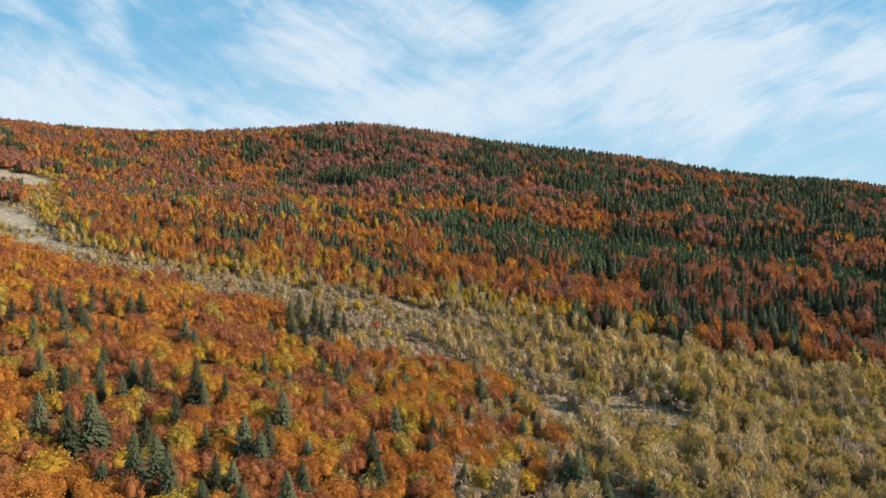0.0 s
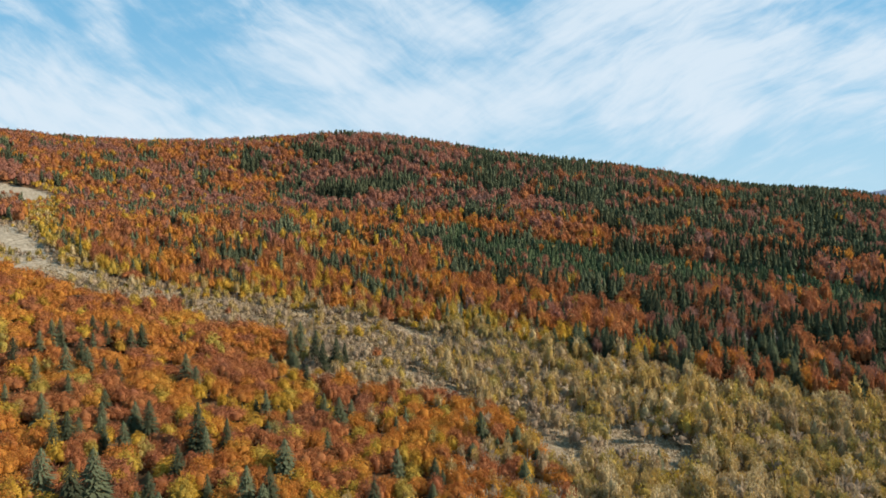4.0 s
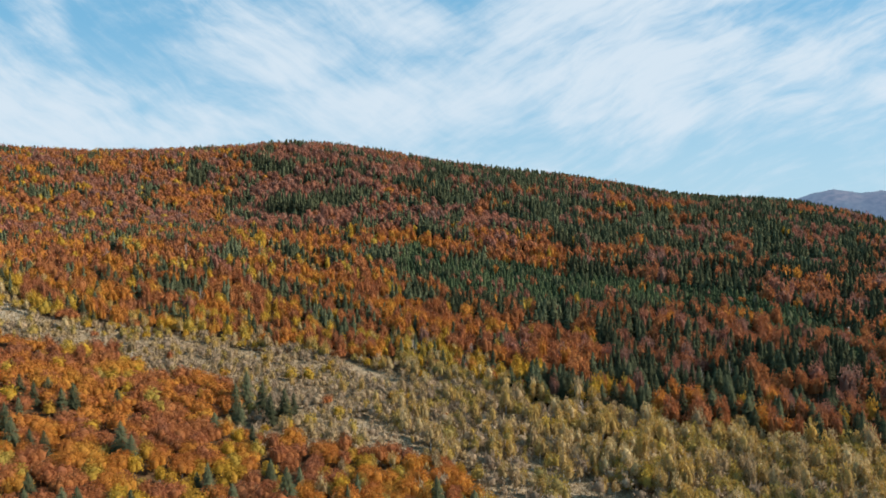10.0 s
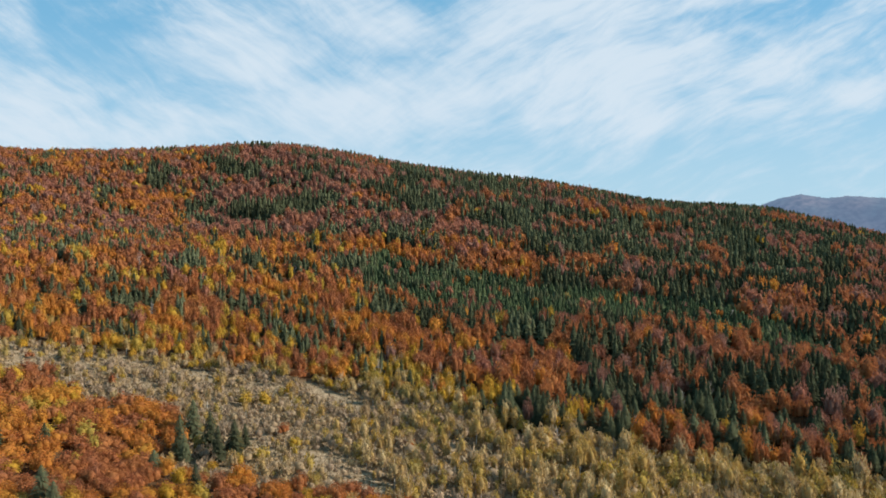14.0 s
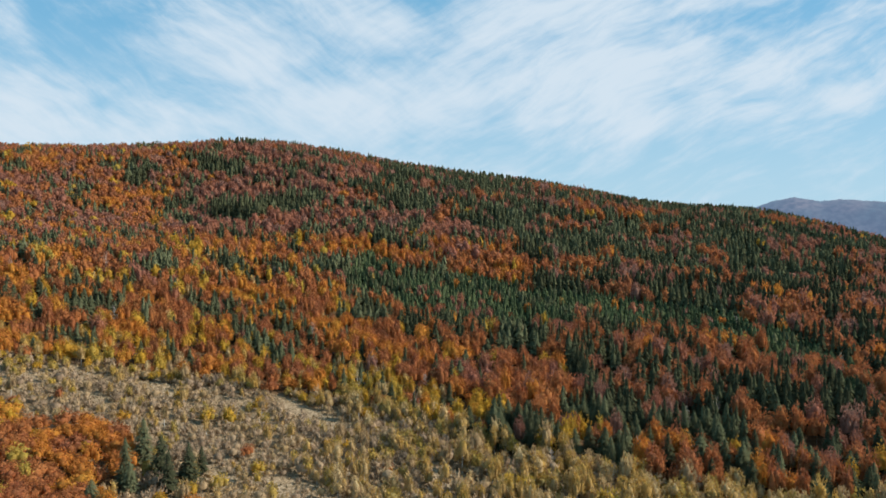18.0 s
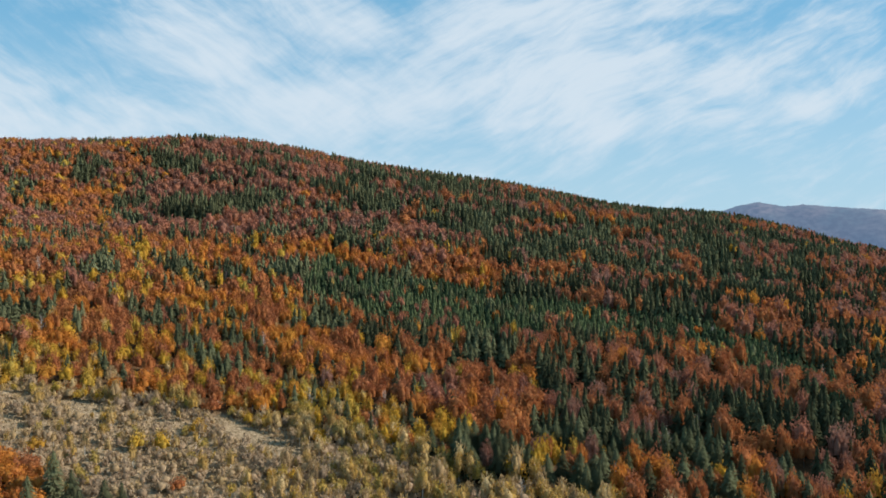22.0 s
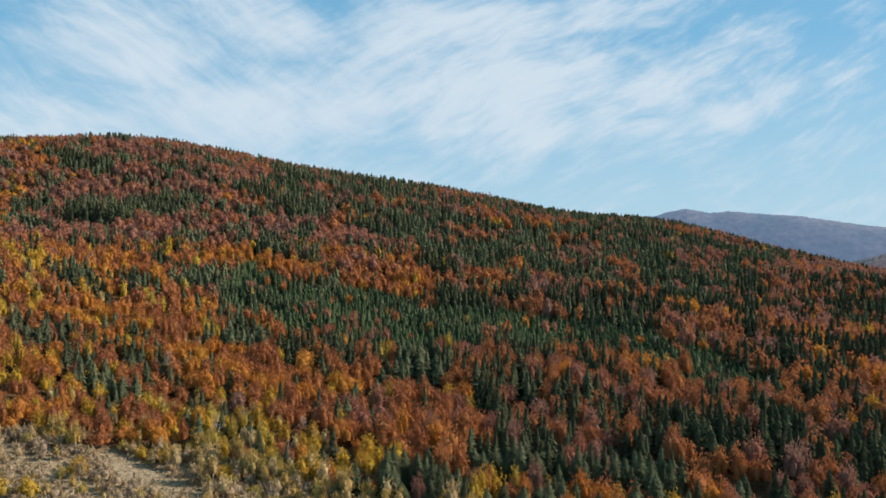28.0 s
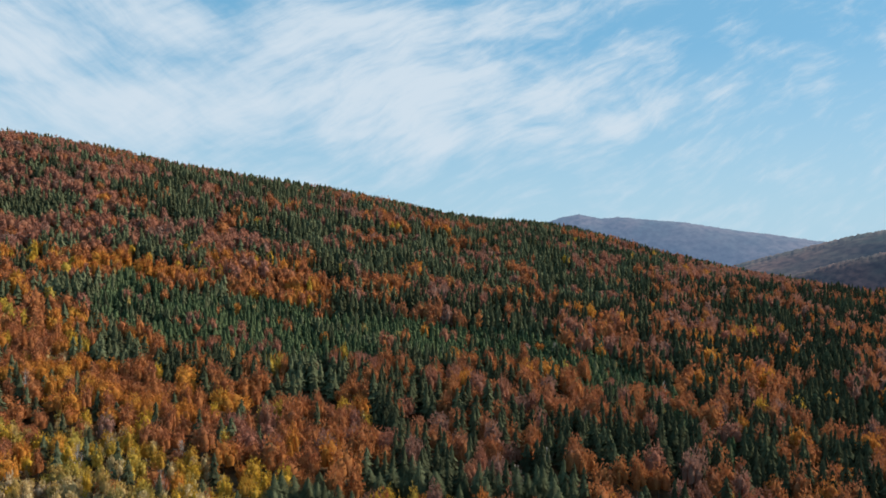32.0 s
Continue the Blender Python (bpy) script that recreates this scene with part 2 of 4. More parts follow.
LEAF = {
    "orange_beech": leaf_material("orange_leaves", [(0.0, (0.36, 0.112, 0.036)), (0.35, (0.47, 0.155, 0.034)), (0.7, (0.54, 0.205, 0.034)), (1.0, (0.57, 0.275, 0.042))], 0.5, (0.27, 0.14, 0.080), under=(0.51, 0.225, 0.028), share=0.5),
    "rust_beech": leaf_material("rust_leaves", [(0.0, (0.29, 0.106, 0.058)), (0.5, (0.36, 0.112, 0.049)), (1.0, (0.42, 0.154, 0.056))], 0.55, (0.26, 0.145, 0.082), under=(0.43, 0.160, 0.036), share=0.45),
    # Upper-slope beech: thinning twigs, plus distance haze greyed into the leaf colour.
    "red_beech": leaf_material("hazed_red_leaves", [(0.0, (0.26, 0.140, 0.105)), (0.2, (0.29, 0.122, 0.084)), (0.6, (0.33, 0.118, 0.072)), (1.0, (0.37, 0.150, 0.080))], 0.5, (0.29, 0.19, 0.15), under=(0.28, 0.105, 0.055), share=0.3),
    "yellow_maple": leaf_material("yellow_leaves", [(0.0, (0.42, 0.22, 0.032)), (0.5, (0.54, 0.31, 0.030)), (1.0, (0.40, 0.29, 0.060))], 0.4, (0.26, 0.17, 0.09)),
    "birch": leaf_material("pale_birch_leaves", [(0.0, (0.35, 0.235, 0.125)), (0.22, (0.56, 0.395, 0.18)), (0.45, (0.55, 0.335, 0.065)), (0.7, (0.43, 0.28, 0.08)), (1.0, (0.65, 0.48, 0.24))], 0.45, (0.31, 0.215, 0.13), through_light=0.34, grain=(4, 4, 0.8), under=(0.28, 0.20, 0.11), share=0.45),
    "shrub": leaf_material("dry_shrub_twigs", [(0.0, (0.27, 0.19, 0.125)), (0.5, (0.43, 0.31, 0.195)), (1.0, (0.38, 0.26, 0.12))], 0.5, (0.30, 0.22, 0.155), grain=(5, 5, 1.2)),
    "spruce": leaf_material("spruce_needles", [(0.0, (0.048, 0.051, 0.028)), (0.4, (0.084, 0.091, 0.047)), (1.0, (0.134, 0.142, 0.076))], 0.35, (0.052, 0.055, 0.034), 0.1, grain=(3, 3, 3)),
    "young_spruce": leaf_material("young_spruce_needles", [(0.0, (0.058, 0.078, 0.038)), (0.5, (0.086, 0.112, 0.052)), (1.0, (0.130, 0.156, 0.070))], 0.6, (0.032, 0.046, 0.026), 0.1, grain=(3, 3, 3)),
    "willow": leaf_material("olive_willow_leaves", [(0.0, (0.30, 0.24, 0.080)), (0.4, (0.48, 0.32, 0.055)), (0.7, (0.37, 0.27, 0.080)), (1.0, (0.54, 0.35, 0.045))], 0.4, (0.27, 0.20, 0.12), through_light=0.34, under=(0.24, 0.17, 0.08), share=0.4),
}
BARK = plain_material("beech_bark", (0.10, 0.085, 0.07), (0.22, 0.20, 0.17), 3.0, stretch=(1, 1, 0.25))
BARK_WHITE = plain_material("birch_bark", (0.32, 0.30, 0.26), (0.62, 0.60, 0.55), 2.0, stretch=(1, 1, 2.5))
BARK_DARK = plain_material("spruce_bark", (0.055, 0.042, 0.034), (0.12, 0.095, 0.075), 4.0, stretch=(1, 1, 0.3))

# ---- the lie of the land ----
SWELL = np.array([
    [-12.4, -14.7, -9.0, -1.3, 8.3, 31.3, 58.8, 35.2, -31.5],
    [-14.1, -9.8, 4.8, 12.5, -3.7, -20.3, -10.0, -11.3, -34.9],
    [-6.9, 5.0, 11.7, 6.0, -19.4, -10.8, 50.4, 52.6, 4.3],
    [-9.8, -7.3, -12.3, -10.0, -12.6, 7.3, 50.5, 34.0, -1.5],
    [-14.0, -19.6, -12.4, 4.6, 12.1, 21.1, 8.2, -24.4, -20.1],
    [-4.6, -2.7, 9.1, 0.9, -11.7, 19.8, 40.1, 14.3, -7.6],
    [0.4, 3.1, 6.0, -4.3, -11.9, 6.1, 30.3, 20.5, -14.0],
    [-0.6, -2.4, -2.0, 12.4, 28.6, 12.2, 5.7, 26.9, 20.2],
    [-0.8, -3.2, -3.1, 13.2, 26.3, -9.4, -39.7, -9.1, 18.2]])
PLANE = (66.99, -98.247, 45.372)
KNOLLS = [(820, 1400, 90, 15.5), (-180, 960, 90, -10.1), (-180, 680, 90, 16.2), (540, 1320, 90, -5.8), (340, 1320, 90, 10.2), (140, 1360, 90, -6.6), (-100, 1320, 90, 5.0), (740, 1280, 90, 9.0), (-340, 1440, 90, -5.6), (860, 1160, 90, -8.5), (-60, 520, 90, -5.0), (420, 800, 90, -5.7), (460, 1160, 90, -12.3), (620, 1480, 90, -5.7), (-220, 1080, 90, -18.3)]
SX, SY = np.arange(-800, 1201, 250.0), np.arange(-100, 1701, 225.0)


def land_exact(x, y):
    """Height of the ground: broad swells on a square net, small knolls, and far off a rolling valley floor."""
    ex = np.exp(-((x[..., None] - SX) ** 2) / (2 * 290.0 ** 2))
    ey = np.exp(-((y[..., None] - SY) ** 2) / (2 * 290.0 ** 2))
    z = np.einsum("...i,ij,...j->...", ex, SWELL, ey) + PLANE[0] + (PLANE[1] * x + PLANE[2] * y) / 1000
    for kx, ky, r, a in KNOLLS:
        z = z + a * np.exp(-((x - kx) ** 2 + (y - ky) ** 2) / (2 * r * r))
    z = z + 1.1 * np.sin(x / 23 + 1.3 * np.sin(y / 31)) * np.sin(y / 19 + np.sin(x / 41)) + 0.5 * np.sin(x / 7.3 + y / 9.1) * np.sin(y / 6.1 - x / 13)
    out = np.maximum(np.maximum(-850 - x, x - 1250), np.maximum(-150 - y, y - 1680))
    w = np.clip(out / 500, 0, 1)
    w = w * w * (3 - 2 * w)
    return z * (1 - w) + w * (20 + 25 * np.sin(x / 610) * np.cos(y / 530))


GRID_STEP = 8.0
gx, gy = np.arange(-920, 1301, GRID_STEP), np.arange(-200, 1721, GRID_STEP)
GZ = land_exact(*np.meshgrid(gx, gy, indexing="ij"))


def land(x, y):
    fx, fy = np.clip((x - gx[0]) / GRID_STEP, 0, len(gx) - 1.001), np.clip((y - gy[0]) / GRID_STEP, 0, len(gy) - 1.001)
    i, j = fx.astype(int), fy.astype(int)
    a, b = fx - i, fy - j
    return (GZ[i, j] * (1 - a) + GZ[i + 1, j] * a) * (1 - b) + (GZ[i, j + 1] * (1 - a) + GZ[i + 1, j + 1] * a) * b


def inside(x, y, corners):
    hit = np.zeros(x.shape, bool)
    for (x0, y0), (x1, y1) in zip(corners, corners[1:] + corners[:1]):
        if y0 != y1:
            hit ^= ((y0 > y) != (y1 > y)) & (x < (x1 - x0) * (y - y0) / (y1 - y0) + x0)
    return hit


CLEARING = [(-262, 432), (-223, 416), (-186, 407), (-153, 420), (-109, 368), (-83, 354), (-67, 332), (-45, 320), (-22, 322), (3, 308), (13, 272), (2, 215),
            (2, 150), (120, 110), (330, 180), (300, 330), (200, 356), (176, 366), (152, 372), (122, 390), (100, 402), (78, 406), (56, 428), (28, 446), (6, 464), (-25, 468), (-54, 472), (-80, 476), (-108, 480), (-140, 474), (-175, 464), (-213, 467), (-262, 500)]
TRACK = [(-395, 640), (-345, 612), (-277, 512), (-213, 466), (-204, 436), (-235, 432), (-262, 432), (-320, 470), (-400, 560)]
GLADE = [(-470, 797), (-490, 880), (-448, 855), (-342, 651), (-284, 532), (-294, 526), (-344, 592), (-423, 734)]
BEECH_TONGUE = [(-120, 381), (-106, 395), (-85, 390), (-71, 330), (-86, 318), (-106, 337)]
OLIVE_EDGE = [(-25, 334), (0, 326), (23, 312), (35, 285), (39, 258), (45, 217), (2, 207), (-9, 255), (-20, 297)]
SLIP = [(-540, 850), (-477, 850), (-440, 826), (-430, 758), (-442, 720), (-520, 760)]
GREEN = [(-8, 690), (16, 790), (60, 715), (116, 716), (168, 670), (214, 674), (267, 645), (323, 622), (340, 575), (338, 510), (329, 456), (301, 435), (303, 492), (282, 534),
         (270, 572), (236, 590), (187, 597), (149, 600), (111, 592), (88, 615), (53, 610), (25, 651)]
DARK_CREST = [(40, 1180), (182, 1170), (268, 1150), (404, 1120), (800, 1300), (700, 950), (431, 711), (354, 735), (267, 733), (195, 788), (111, 852), (50, 956)]
DARK_GROUP = [(-162, 985), (-100, 975), (-96, 900), (-158, 900)]
DARK_SIDE = [(374, 572), (520, 620), (467, 503), (423, 444), (336, 380), (300, 430)]

# ground sheet: fine net under the forest, widening to the horizon
far_steps = np.array([60, 140, 260, 430, 660, 960, 1360, 1900, 2600, 3500, 4600.0])
lx = np.concatenate([gx[0] - far_steps[::-1], gx, gx[-1] + far_steps])
ly = np.concatenate([gy[0] - far_steps[::-1], gy, gy[-1] + far_steps])
GXX, GYY = np.meshgrid(lx, ly, indexing="ij")
GGZ = land_exact(GXX, GYY)


def mesh_from(name, verts, tris, materials, mat_index=None, tint=None, smooth=False, rise=None):
    me = bpy.data.meshes.new(name)
    nv, nf = len(verts), len(tris)
    k = tris.shape[1]
    me.vertices.add(nv)
    me.vertices.foreach_set("co", np.ascontiguousarray(verts, np.float32).ravel())
    me.loops.add(nf * k)
    me.loops.foreach_set("vertex_index", np.ascontiguousarray(tris, np.int32).ravel())
    me.polygons.add(nf)
    me.polygons.foreach_set("loop_start", np.arange(0, nf * k, k, dtype=np.int32))
    for m in materials:
        me.materials.append(m)
    if mat_index is not None:
        me.polygons.foreach_set("material_index", np.ascontiguousarray(mat_index, np.int32))
    if smooth:
        me.polygons.foreach_set("use_smooth", np.ones(nf, bool))
    if tint is not None:
        at = me.attributes.new("tint", "FLOAT", "POINT")
        at.data.foreach_set("value", np.ascontiguousarray(tint, np.float32))
    if rise is not None:
        me.attributes.new("rise", "FLOAT", "POINT").data.foreach_set("value", np.ascontiguousarray(rise, np.float32))
    me.update(calc_edges=True)
    return me


idx = np.arange(len(lx) * len(ly)).reshape(len(lx), len(ly))
quads = np.stack([idx[:-1, :-1], idx[1:, :-1], idx[1:, 1:], idx[:-1, 1:]], -1).reshape(-1, 4)


def ground_material():
    m = bpy.data.materials.new("hillside_ground")
    m.use_nodes = True
    t = m.node_tree
    bs = t.nodes["Principled BSDF"]
    bs.inputs["Roughness"].default_value = 0.95
    bs.inputs["Specular IOR Level"].default_value = 0.1
    co = t.nodes.new("ShaderNodeTexCoord")

    def noise_ramp(scale, detail, stops):
        n = t.nodes.new("ShaderNodeTexNoise")
        n.inputs["Scale"].default_value, n.inputs["Detail"].default_value = scale, detail
        n.inputs["Roughness"].default_value = 0.65
        t.links.new(co.outputs["Object"], n.inputs[0])
        r = t.nodes.new("ShaderNodeValToRGB")
        while len(r.color_ramp.elements) < len(stops):
            r.color_ramp.elements.new(0.5)
        for e, (p, col) in zip(r.color_ramp.elements, stops):
            e.position, e.color = p, (*col, 1)
        t.links.new(n.outputs[0], r.inputs[0])
        return r.outputs[0], n.outputs[0]

    litter, _ = noise_ramp(0.35, 8, [(0.3, (0.05, 0.03, 0.018)), (0.55, (0.12, 0.065, 0.03)), (0.75, (0.17, 0.10, 0.05))])
    straw, h = noise_ramp(0.8, 12, [(0.36, (0.115, 0.08, 0.046)), (0.5, (0.235, 0.168, 0.10)), (0.64, (0.40, 0.305, 0.20))])
    soil, _ = noise_ramp(0.35, 11, [(0.36, (0.14, 0.104, 0.064)), (0.5, (0.29, 0.225, 0.15)), (0.66, (0.47, 0.385, 0.28))])
    at = t.nodes.new("ShaderNodeAttribute")
    at.attribute_name = "open_land"
    sp = t.nodes.new("ShaderNodeSeparateXYZ")
    t.links.new(at.outputs["Vector"], sp.inputs[0])
    m1 = t.nodes.new("ShaderNodeMix")
    m1.data_type = "RGBA"
    t.links.new(sp.outputs[0], m1.inputs[0])
    t.links.new(litter, m1.inputs[6])
    t.links.new(straw, m1.inputs[7])
    m2 = t.nodes.new("ShaderNodeMix")
    m2.data_type = "RGBA"
    t.links.new(sp.outputs[1], m2.inputs[0])
    t.links.new(m1.outputs[2], m2.inputs[6])
    t.links.new(soil, m2.inputs[7])
    t.links.new(m2.outputs[2], bs.inputs["Base Color"])
    bp = t.nodes.new("ShaderNodeBump")
    bp.inputs["Strength"].default_value, bp.inputs["Distance"].default_value = 0.6, 0.6
    t.links.new(h, bp.inputs["Height"])
    t.links.new(bp.outputs[0], bs.inputs["Normal"])
    return m


gverts = np.stack([GXX, GYY, GGZ], -1).reshape(-1, 3)
gme = mesh_from("ground", gverts, quads, [ground_material()], smooth=True)
ol = gme.attributes.new("open_land", "FLOAT_VECTOR", "POINT")
fxx, fyy = GXX.ravel(), GYY.ravel()
in_clear = (inside(fxx, fyy, CLEARING) & ~inside(fxx, fyy, BEECH_TONGUE)).astype(float)
in_soil = (inside(fxx, fyy, TRACK) | inside(fxx, fyy, SLIP)).astype(float)
ol.data.foreach_set("vector", np.stack([in_clear, in_soil, 0 * in_soil], -1).astype(np.float32).ravel())
tagged(new("ground", gme), "forest floor of brown leaf litter with dry straw clearing", "ground", kind="structure")

# ---- trees ----
rng = np.random.default_rng(11)


def sprays(centres, normals, size, r, reach=1.0):
    """Three-cornered leaf sprays of uneven size that point up and outward."""
    n = len(centres)
    nn = normals / np.linalg.norm(normals, axis=1, keepdims=True)
    way = r.normal(size=(n, 3)) * 0.45 + (0, 0, 1)
    tg = way - nn * (way * nn).sum(1, keepdims=True)
    tg /= np.linalg.norm(tg, axis=1, keepdims=True) + 1e-6
    bt = np.cross(nn, tg)
    tg = tg * reach
    ang = np.arange(3)[None] * 2.094 + r.uniform(-0.5, 0.5, (n, 3))
    rad = size[:, None] * r.uniform(0.6, 1.25, (n, 3))
    v = centres[:, None] + rad[..., None] * (np.cos(ang)[..., None] * tg[:, None] + np.sin(ang)[..., None] * bt[:, None])
    return v.reshape(-1, 3), np.arange(3 * n).reshape(-1, 3)


ICO_V = np.array([(0, 0, 1), *[(0.894 * math.cos(a), 0.894 * math.sin(a), 0.447) for a in np.arange(5) * 1.2566], *[(0.894 * math.cos(a), 0.894 * math.sin(a), -0.447) for a in np.arange(5) * 1.2566 + 0.628], (0, 0, -1)])
ICO_F = np.array([(0, 1 + i, 1 + (i + 1) % 5) for i in range(5)] + [(1 + i, 6 + i, 1 + (i + 1) % 5) for i in range(5)] + [(1 + (i + 1) % 5, 6 + i, 6 + (i + 1) % 5) for i in range(5)] + [(11, 6 + (i + 1) % 5, 6 + i) for i in range(5)])


def join(parts):
    vs, fs, n = [], [], 0
    for v, f in parts:
        vs.append(v)
        fs.append(f + n)
        n += len(v)
    return np.concatenate(vs), np.concatenate(fs)


def pole(path, radii, sides):
    """A tapered round stem along a path."""
    vs, fs = [], []
    for p, r in zip(path, radii):
        for k in range(sides):
            a = 2 * math.pi * k / sides
            vs.append((p[0] + r * math.cos(a), p[1] + r * math.sin(a), p[2]))
    for s in range(len(path) - 1):
        for k in range(sides):
            a, b = s * sides + k, s * sides + (k + 1) % sides
            fs += [(a, b, b + sides), (a, b + sides, a + sides)]
    return np.array(vs, float), np.array(fs)


def fans(centres, ways, length, breadth, r):
    """Pointed leaf sprays that reach along their twigs."""
    n = len(centres)
    q = ways / np.linalg.norm(ways, axis=1, keepdims=True)
    b = np.cross(q, r.normal(size=(n, 3)))
    b /= np.linalg.norm(b, axis=1, keepdims=True) + 1e-6
    l, w = length[:, None], breadth[:, None]
    slip = r.uniform(-0.4, 0.4, (n, 1))
    v = np.stack([centres - q * l * 0.4 - b * w, centres - q * l * 0.3 + b * w, centres + q * l * 0.65 + b * w * slip], 1)
    return v.reshape(-1, 3), np.arange(3 * n).reshape(-1, 3)


def broadleaf(r, height, width, n, size, base=0.1, reach=2.0, lobes=5, core=0.8, up_pull=0.75, ragged=(0.75, 1.15), spread=0.27):
    """A crown of several uneven domes: sprays fanning up and outward from a denser heart; metres."""
    off = np.arange(lobes - 1) * 6.283 / max(1, lobes - 1) + r.uniform(-0.5, 0.5, lobes - 1) + r.uniform(0, 6.28)
    far = width * spread * r.uniform(0.7, 1.2, lobes - 1)
    lx = np.concatenate([[0], far * np.cos(off)])
    ly = np.concatenate([[0], far * np.sin(off)])
    half = width * 0.5 * np.concatenate([[r.uniform(0.62, 0.74) if lobes > 3 else r.uniform(0.74, 0.84)], r.uniform(0.42, 0.62, lobes - 1)])
    tops = height * np.concatenate([[1.0], r.uniform(0.68, 0.95, lobes - 1)])
    zc = base * height + (tops - base * height) * r.uniform(0.42, 0.55, lobes)
    up = tops - zc
    down = zc - base * height
    many = int(n * 1.7)
    which = r.integers(0, lobes, many)
    d = r.normal(size=(many, 3))
    d /= np.linalg.norm(d, axis=1, keepdims=True)
    d[:, 2] = np.where(d[:, 2] < -0.45, -d[:, 2], d[:, 2])
    rad = r.uniform(0.72, 1.13, many)
    hz = np.where(d[:, 2] > 0, up[which], down[which])
    c = np.stack([lx[which] + d[:, 0] * half[which] * rad, ly[which] + d[:, 1] * half[which] * rad, zc[which] + d[:, 2] * hz * rad], -1)
    free = np.ones(many, bool)
    for k in range(lobes):
        g = np.hypot((c[:, 0] - lx[k]) / half[k], (c[:, 1] - ly[k]) / half[k])
        g = np.hypot(g, (c[:, 2] - zc[k]) / up[k])
        free &= (g > 0.72) | (which == k)
    c, d = c[free][:n], d[free][:n]
    m = len(c)
    ways = d * 0.6 + (0, 0, up_pull) + r.normal(size=(m, 3)) * 0.5
    l = size * reach * r.uniform(0.6, 1.3, m)
    parts = [fans(c, ways, l, size * r.uniform(0.5, 1.0, m), r)]
    top = np.where(d[:, 2] > 0.05)[0][::4]      # thin shoots that stand out of the crown
    if n > 100:
        parts.append(fans(c[top] + d[top] * size, d[top] * 0.5 + (0, 0, 1) + r.normal(size=(len(top), 3)) * 0.25, l[top] * 1.5, np.full(len(top), size * 0.16), r))
    for k in range(lobes if core else 0):
        rc = r.uniform(*ragged, 11)[:, None] * core
        bv = ICO_V[:11]
        hz = np.where(bv[:, 2:] > 0, up[k], down[k])
        parts.append((np.concatenate([lx[k] + bv[:, :1] * half[k] * rc, ly[k] + bv[:, 1:2] * half[k] * rc, zc[k] + bv[:, 2:] * hz * rc], 1), ICO_F[:15]))
    return join(parts)


def conifer(r, height, width, tiers, arms, wide=1.0):
    """Drooping boughs in tiers round a pointed stem."""
    vs, fs = [], []
    z0 = height * 0.10
    for i in range(tiers):
        f = i / tiers
        z = z0 + (height - z0) * f
        step = (height - z0) / tiers
        rad = width * 0.56 * (1 - f) ** 0.62 * r.uniform(0.8, 1.15) + 0.12
        turn = r.uniform(0, 6.28)
        for k in range(arms):
            a = turn + 2 * math.pi * (k + r.uniform(-0.25, 0.25)) / arms
            l = rad * r.uniform(0.66, 1.2)
            half = math.pi / arms * 0.95 * wide
            tip = (l * math.cos(a), l * math.sin(a), z - step * r.uniform(0.25, 0.6))
            top = (0, 0, z + step * 1.25)
            w = 0.76 * l
            left = (w * math.cos(a - half), w * math.sin(a - half), z + step * 0.05)
            right = (w * math.cos(a + half), w * math.sin(a + half), z + step * 0.05)
            n = len(vs)
            vs += [top, left, tip, right]
            fs += [(n, n + 1, n + 2), (n, n + 2, n + 3)]
    n = len(vs)
    vs += [(0, 0, height * 1.02)] + [(width * 0.05 * math.cos(a), width * 0.05 * math.sin(a), height * 0.86) for a in (0, 2.1, 4.2)]
    fs += [(n, n + 1, n + 2), (n, n + 2, n + 3), (n, n + 3, n + 1)]
    return np.array(vs, float), np.array(fs)


def stem(r, height, thick, sides, limbs):
    lean = r.uniform(-0.25, 0.25, 2)
    parts = [pole([(0, 0, -0.6), (lean[0] * 0.5, lean[1] * 0.5, height * 0.4), (lean[0], lean[1], height * 0.85)], [thick * 1.25, thick * 0.8, thick * 0.15], sides)]
    for i in range(limbs):
        a, z = i * 2.4 + r.uniform(-0.4, 0.4), height * r.uniform(0.3, 0.55)
        l = height * r.uniform(0.16, 0.26)
        parts.append(pole([(0, 0, z), (l * math.cos(a), l * math.sin(a), z + l * 1.1)], [thick * 0.45, thick * 0.1], 3))
    return join(parts)


